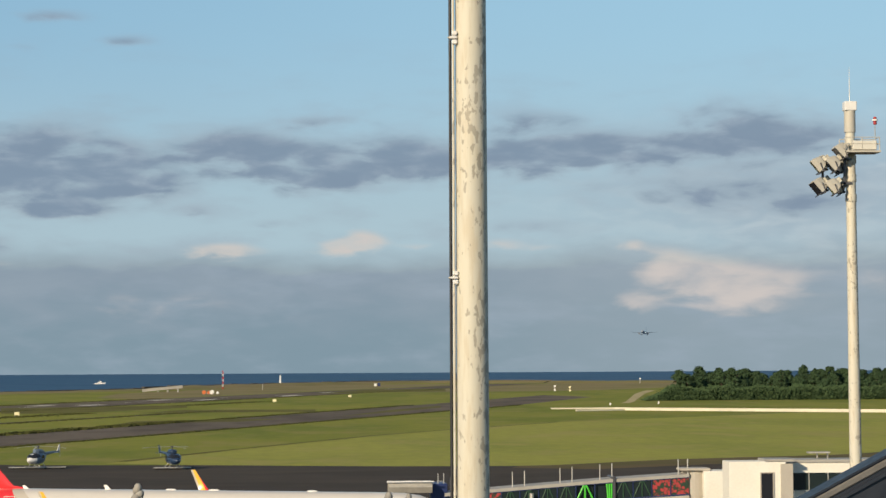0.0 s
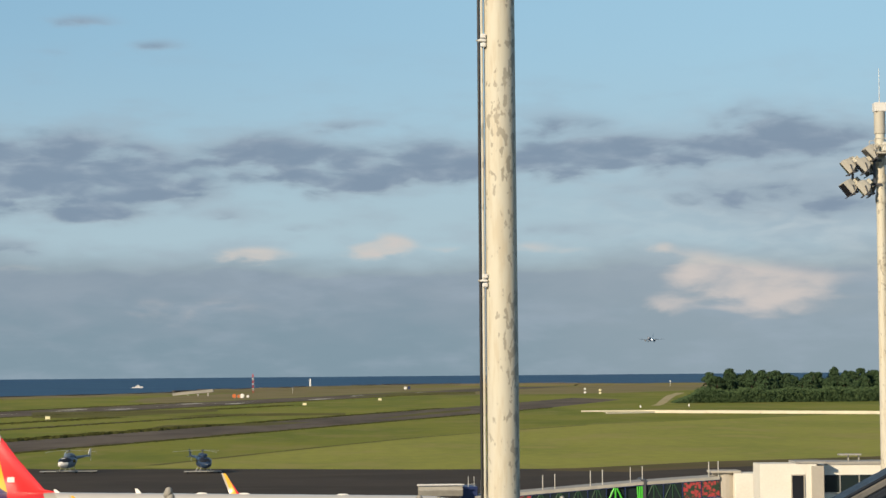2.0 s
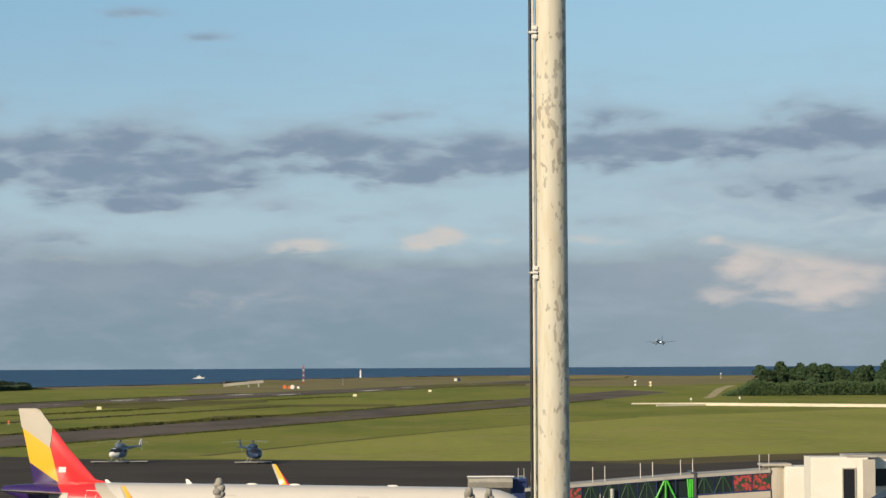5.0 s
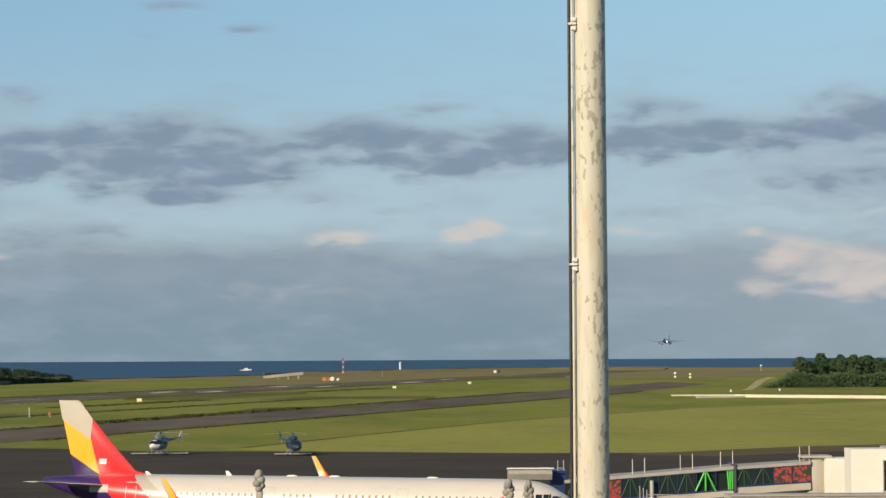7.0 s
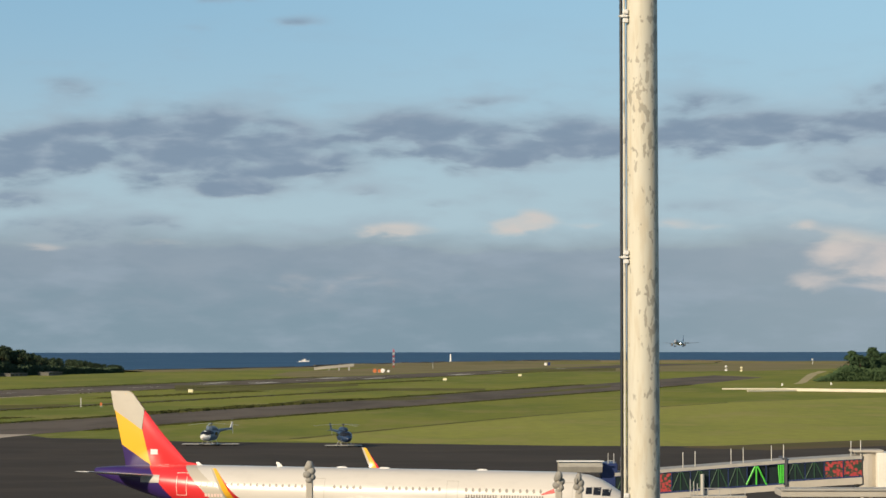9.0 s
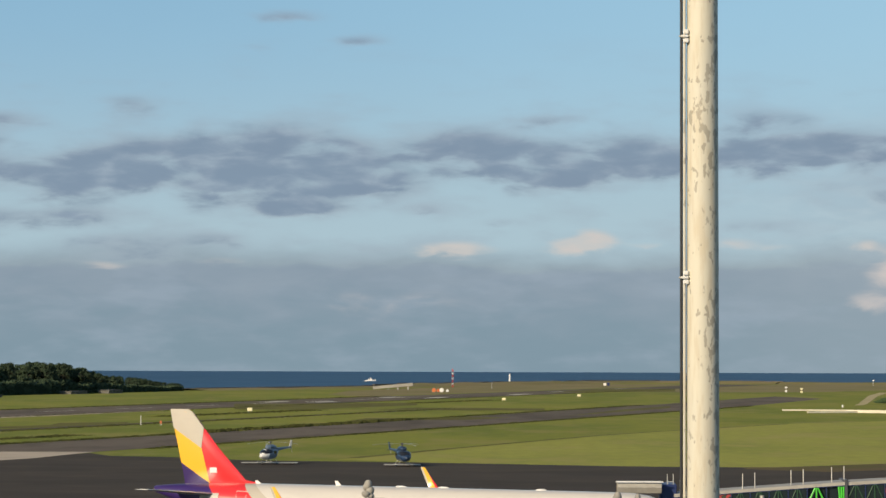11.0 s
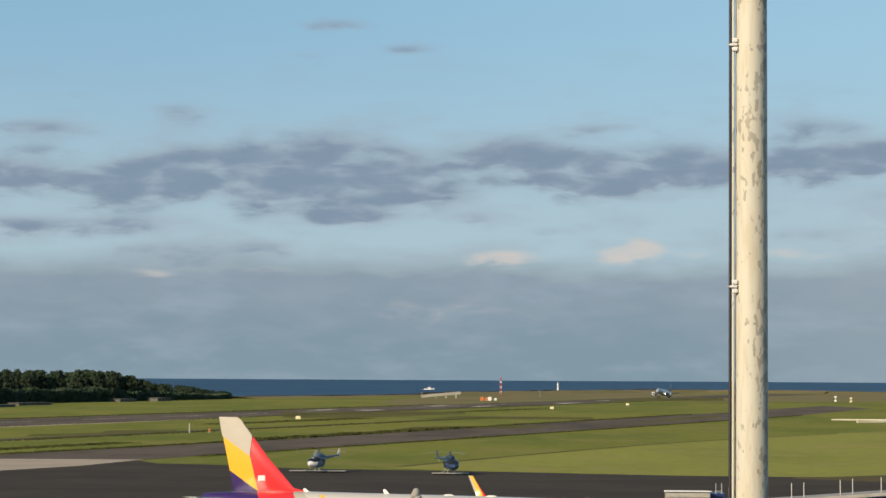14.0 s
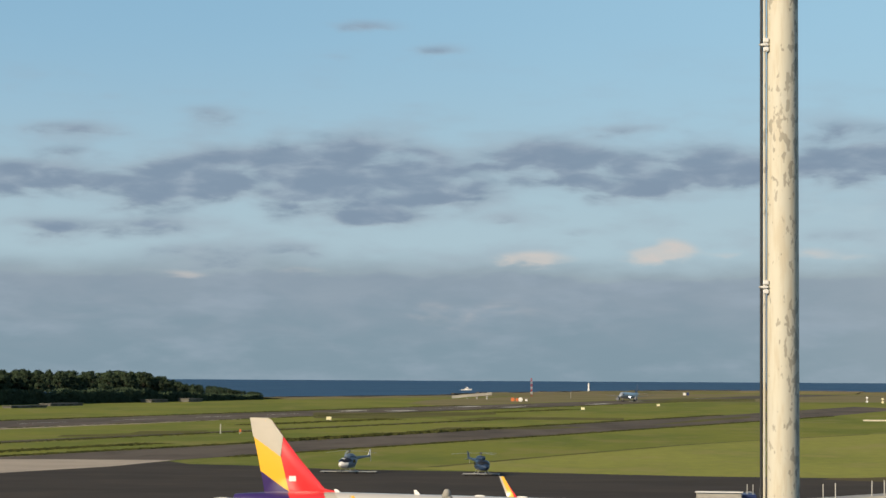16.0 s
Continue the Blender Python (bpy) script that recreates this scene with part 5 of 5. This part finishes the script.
# ---- boat ----
BOAT_SIZE = 0.62
boat = thing("patrol_boat", "small white cabin boat crossing the sea", "boat", pose(-190, 1990, -0.6))
g = Geo()
g.loft([[Vector((x, -w, 0.1)), Vector((x, -w * 1.1, h)), Vector((x, w * 1.1, h)), Vector((x, w, 0.1))] for x, w, h in ((-8, 1.7, 1.4), (-3, 2.1, 1.5), (3, 2.0, 1.9), (6.5, 1.0, 2.5), (8.2, 0.1, 2.8))])
part("boat_hull", g, WHITE, boat)
part("cabin", Geo().box((0.2, 0, 2.6), (6.0, 2.8, 1.8), chamfer=0.25), WHITE, boat)
part("bridge_house", Geo().box((0.8, 0, 3.9), (2.6, 2.2, 1.2), chamfer=0.2), WHITE, boat)
part("cabin_window", Geo().box((0.2, -1.42, 2.9), (4.6, 0.06, 0.5)), DARK_GLASS, boat)
part("boat_mast", Geo().tube((0.2, 0, 4.3), (-0.2, 0, 6.2), 0.12, n=6), WHITE, boat)
WAKE = plain("foam", (0.75, 0.78, 0.8), 0.9)
part("bow_wave", Geo().box((-7.5, 0, 0.12), (9, 2.6, 0.2), chamfer=0.08), WAKE, boat, "white wake foam")


# ---- woods ----
LEAF = material("pine foliage", (0.046, 0.080, 0.036), 0.9, second=(0.030, 0.055, 0.026), scale=0.12, fine=1.2, amount=0.9, per_piece=0.25, specular=0.2)
LEAF_DARK = material("dark foliage", (0.044, 0.066, 0.036), 0.9, second=(0.030, 0.048, 0.028), scale=0.1, fine=1.2, amount=0.9, per_piece=0.25, specular=0.2)
SHRUB = material("green shrubs", (0.060, 0.095, 0.040), 0.9, second=(0.042, 0.072, 0.031), scale=0.15, fine=1.2, amount=0.9, specular=0.15)
BARK = plain("bark", (0.09, 0.07, 0.05), 0.9)


def crown_geo(seed, height, radius, clumps, leaves, size):
    """Many leaf quads in uneven clumps."""
    rnd = random.Random(seed)
    g = Geo()
    for c in range(clumps):
        a, q = rnd.uniform(0, 6.283), rnd.random()
        z = height * (0.42 + 0.56 * q)
        r = radius * (1.05 - 0.75 * q * q) * rnd.uniform(0.35, 1.0)
        cx, cy = r * math.cos(a), r * math.sin(a)
        cr = radius * rnd.uniform(0.15, 0.32)
        for i in range(leaves):
            v = Vector((rnd.gauss(0, 1), rnd.gauss(0, 1), rnd.gauss(0, 0.7)))
            p = Vector((cx, cy, z)) + v.normalized() * cr * rnd.uniform(0.5, 1.0)
            n = v.normalized() + Vector((cx, cy, 0)) * (0.6 / radius) + Vector((0, 0, 0.5)) + Vector((rnd.gauss(0, 0.4), rnd.gauss(0, 0.4), rnd.gauss(0, 0.4)))
            t1 = n.cross(Vector((rnd.gauss(0, 1), rnd.gauss(0, 1), rnd.gauss(0, 1)))).normalized() * size * rnd.uniform(0.6, 1.2)
            t2 = n.cross(t1).normalized() * size * 0.6
            g.add([p - t1 - t2, p + t1 - t2 * 0.6, p + t1 * 0.8 + t2, p - t1 * 0.9 + t2], [(0, 1, 2, 3)])
    return g


def fast_mesh(name, g, mat):
    me = bpy.data.meshes.new(name)
    me.from_pydata(g.v, [], g.f)
    me.materials.append(mat)
    return me


def tree_kind(seed, height, radius, leaf, label, group):
    rnd = random.Random(seed * 7 + 1)
    t = thing("tree", label, "tree", group=group)
    g = Geo().tube((0, 0, -0.1), (0.3, 0.1, height * 0.75), 0.32, 0.12, n=7)
    for i in range(6):
        a, z = rnd.uniform(0, 6.28), height * rnd.uniform(0.4, 0.7)
        g.tube((0.2, 0.05, z), (radius * 0.7 * math.cos(a), radius * 0.7 * math.sin(a), z + height * 0.18), 0.12, 0.05, n=5)
    part("trunk", fast_mesh("trunk", g, BARK), BARK, t)
    part("crown", fast_mesh("crown", crown_geo(seed, height, radius, 64, 66, 0.26), leaf), leaf, t)
    return t


def woods():
    rnd = random.Random(3)
    kinds = [tree_kind(s, h, r, LEAF, "dark green pine tree with an uneven crown", "right wood") for s, h, r in ((1, 12.5, 3.6), (2, 11.0, 4.0), (3, 13.5, 3.4), (4, 10.0, 3.8))]
    dark = [tree_kind(s, h, r, LEAF_DARK, "dark green broadleaf tree in a dense wood", "left wood") for s, h, r in ((11, 13.5, 4.6), (12, 15.0, 4.2), (13, 12.0, 4.8), (14, 14.0, 4.0))]
    for k, t in enumerate(kinds):
        t.matrix_world = pose(151 + 9.5 * k, 1018 + 6 * k, 0, 0, 0, 50 * k)
    for k, t in enumerate(dark):
        t.matrix_world = pose(-300 + 13 * k, 1130 + 18 * k, 0, 0, 0, 70 * k)
    for i in range(125):
        x, y = rnd.uniform(146, 262), 1012 + rnd.random() ** 1.5 * 130
        x += (y - 1012) * 0.22
        s = rnd.uniform(0.8, 1.1) * (0.82 if x - (y - 1012) * 0.22 < 150 else 1.0)
        t = copy_thing(kinds[i % 4], pose(x, y, 0, 0, 0, rnd.uniform(0, 360)))
        t.scale = (s, s, s * rnd.uniform(0.88, 1.06))
    tall = (13.5, 15.0, 12.0, 14.0)
    made = 0
    while made < 150:
        x, y = along(rnd.uniform(930, 1330), 548 + rnd.random() ** 1.2 * 60)
        q = -x / y
        if not 0.156 < q < 0.30:
            continue
        h = 15.4 if q > 0.208 else 15.4 - (0.208 - q) / 0.022 * 6.5 if q > 0.186 else 8.9 - (0.186 - q) / 0.028 * 5.0
        sc = h / tall[made % 4] * rnd.uniform(0.86, 1.03)
        t = copy_thing(dark[made % 4], pose(x, y, 0, 0, 0, rnd.uniform(0, 360)))
        t.scale = (max(sc, 0.55), max(sc, 0.55), sc)
        made += 1
    # undergrowth along the edges
    g = Geo()
    for i in range(56000):
        x = rnd.uniform(134, 275)
        y = 1003 + rnd.gauss(0, 2.0) + abs(rnd.gauss(0, 4))
        top = 6.2 * min(1.0, max(0.12, (x - 133) / 12)) * (0.88 + 0.1 * math.sin(x * 0.35) + 0.22 * noise.noise(Vector((x * 0.5, y * 0.3, 0.0))))
        p = Vector((x, y, rnd.random() ** 0.8 * top))
        n = Vector((rnd.gauss(-0.2, 0.5), rnd.gauss(-0.7, 0.5), rnd.uniform(0.1, 1.2)))
        a = n.cross(Vector((rnd.gauss(0, 1), rnd.gauss(0, 1), rnd.gauss(0, 1)))).normalized() * 0.22
        b = n.cross(a).normalized() * 0.18
        g.add([p - a - b, p + a - b, p + a + b, p - a + b], [(0, 1, 2, 3)])
    tagged(part("undergrowth", fast_mesh("undergrowth", g, SHRUB), SHRUB), "dense green shrubs along the wood's edge", "shrubs", kind="stuff")
    g = Geo()
    for i in range(30000):
        s0 = rnd.uniform(890, 1235)
        x, y = along(s0, 544 + abs(rnd.gauss(0, 5)))
        top = (8.0 if s0 < 1070 else max(3.0, 8.0 - (s0 - 1070) / 30)) * (0.8 + 0.5 * noise.noise(Vector((s0 * 0.06, 1.0, 2.0))))
        p = Vector((x, y, rnd.random() * top))
        n = Vector((rnd.gauss(0.1, 0.5), rnd.gauss(-0.6, 0.5), rnd.uniform(0.1, 1.2)))
        a = n.cross(Vector((rnd.gauss(0, 1), rnd.gauss(0, 1), rnd.gauss(0, 1)))).normalized() * 0.4
        b = n.cross(a).normalized() * 0.32
        g.add([p - a - b, p + a - b, p + a + b, p - a + b], [(0, 1, 2, 3)])
    tagged(part("undergrowth", fast_mesh("undergrowth", g, LEAF_DARK), LEAF_DARK), "dark shrubs along the foot of the wood", "shrubs", kind="stuff")


woods()


def tall_grass():
    """Unmown tufts along the pavement edges and ditches."""
    rnd = random.Random(9)
    g = Geo()
    lines = [((400, 182.5), (620, 174), 0.22, 0.6, 1800), ((620, 174), (900, 164.5), 0.24, 0.6, 1800), ((300, 225), (470, 214.5), 0.25, 0.8, 1600), ((470, 214.5), (900, 206.5), 0.3, 0.8, 3000), ((490, 214), (640, 211), 0.6, 1.2, 1300), ((480, 326), (1500, 326), 0.15, 1.2, 2600), ((560, 376), (1100, 378), 0.2, 2.0, 1600), ((430, 262), (800, 252), 0.12, 2.0, 1500), ((350, 236), (470, 232), 0.14, 2.0, 900), ((640, 290), (760, 285), 0.15, 3.0, 600), ((900, 300), (1000, 296), 0.15, 3.0, 500)]
    for a, b, h, spread, n in lines:
        for i in range(int(n * 3.2)):
            q = rnd.random()
            clump = 0.5 + 0.5 * max(0.0, noise.noise(Vector((q * 40, a[1], 0.0))) + 0.4)
            s, w = a[0] + (b[0] - a[0]) * q, a[1] + (b[1] - a[1]) * q + rnd.gauss(0, spread * 0.9)
            x, y = along(s, w)
            l, t = rnd.uniform(0.2, 0.6), rnd.uniform(0, 3.14)
            dx, dy = l * math.cos(t), l * math.sin(t)
            z = h * clump * rnd.uniform(0.6, 1.4)
            g.add([(x - dx, y - dy, 0), (x + dx, y + dy, 0), (x + dx * 0.7, y + dy * 0.7, z), (x - dx * 0.6, y - dy * 0.6, z * 0.9)], [(0, 1, 2, 3)])
    tagged(part("tall_grass", fast_mesh("tall_grass", g, WEED), WEED), "dark unmown grass along the pavement edges", "grass", kind="stuff")
    g = Geo()
    for i in range(len(SHORE) - 1):
        if not 3 <= i <= 9:
            continue
        a, b = Vector((*SHORE[i], 0)), Vector((*SHORE[i + 1], 0))
        n = max(2, round((b - a).length / 12))
        side = Vector((-(b - a).y, (b - a).x, 0)).normalized()
        rings = []
        for k in range(n + 1):
            p = a.lerp(b, k / n)
            h = (1.3 if i < 5 else 2.6) * (0.75 + 0.35 * noise.noise(p * 0.02))
            rings.append([p - side * 22 + Vector((0, 0, 0.01)), p - side * 10 + Vector((0, 0, h * 0.8)), p - side * 3 + Vector((0, 0, h)), p + side * 2 + Vector((0, 0, -0.7))])
        g.loft(rings, closed=False)
    tagged(part("embankment", g, SOIL_GRASS, smooth=True), "low brown grassy embankment along the shore", "embankment", kind="structure")


def seawall():
    w = thing("sea_wall", "low dark stone sea wall along the shore", "sea wall")
    rnd = random.Random(21)
    for i in range(3, 9):
        a, b = Vector((*SHORE[i], 0)), Vector((*SHORE[i + 1], 0))
        n = max(1, round((b - a).length / 16))
        for k in range(n):
            p, q = a.lerp(b, k / n), a.lerp(b, (k + 1) / n)
            d = q - p
            h = rnd.uniform(1.3, 1.6) * (1.0 if i < 5 else 1.7)
            part("wall_block", Geo().box((p + q) / 2 + Vector((0, 0, h / 2 - 0.6)), (d.length * 0.995, 2.0, h + 1.0), Matrix.Rotation(math.atan2(d.y, d.x), 3, "Z"), chamfer=0.15), ROCK, w)


ROCK = material("dark sea wall stone", (0.12, 0.10, 0.08), 0.9, second=(0.07, 0.062, 0.052), scale=0.3, fine=2.0, amount=0.9)
seawall()
WEED = material("tall weeds", (0.062, 0.066, 0.022), 0.95, second=(0.045, 0.052, 0.017), scale=0.1, fine=1.0, amount=0.9, specular=0.1)
tall_grass()


# ---- motion ----
def motions():
    """The airliner comes down to the runway and rolls out; the boat crosses the sea."""
    landing.scale = (0.87, 0.87, 0.87)
    boat.scale = (BOAT_SIZE, BOAT_SIZE, BOAT_SIZE)
    rows = []
    for t, s, z, pitch in ((0.0, 2723, 48.0, 3.0), (1.0, 2626, 44.7, 3.0), (2.0, 2530, 41.0, 3.0), (3.0, 2434, 37.0, 3.0), (4.0, 2338, 33.0, 3.0), (5.2, 2224, 27.9, 3.0), (6.5, 2103, 22.5, 3.0), (7.0, 2057, 20.9, 3.0), (8.0, 1966, 17.0, 3.0), (9.0, 1880, 13.4, 3.2),
                        (10.2, 1776, 8.9, 3.5), (11.4, 1675, 4.9, 4.0), (12.5, 1585, 2.2, 4.5), (13.0, 1544, 1.5, 4.5), (13.5, 1503, 0.8, 4.5), (14.0, 1462, 0.3, 4.2), (14.5, 1421, 0.04, 3.6), (15.0, 1382, 0.04, 2.8), (15.5, 1343, 0.04, 1.8), (16.0, 1304, 0.04, 1.0)):
        x, y = along(s + 8, 353.4)
        rows.append((t, pose(x, y, z, 0, -pitch, -105) @ Matrix.Translation((18.9, 0, 0))))
    walk(landing, rows)
    walk(boat, [(t, pose(2240 * math.tan(radians(a)), 2240, -0.6)) for t, a in ((0.0, -5.283), (4.0, -4.947), (9.0, -4.528), (12.0, -4.27), (16.0, -3.94))])


motions()
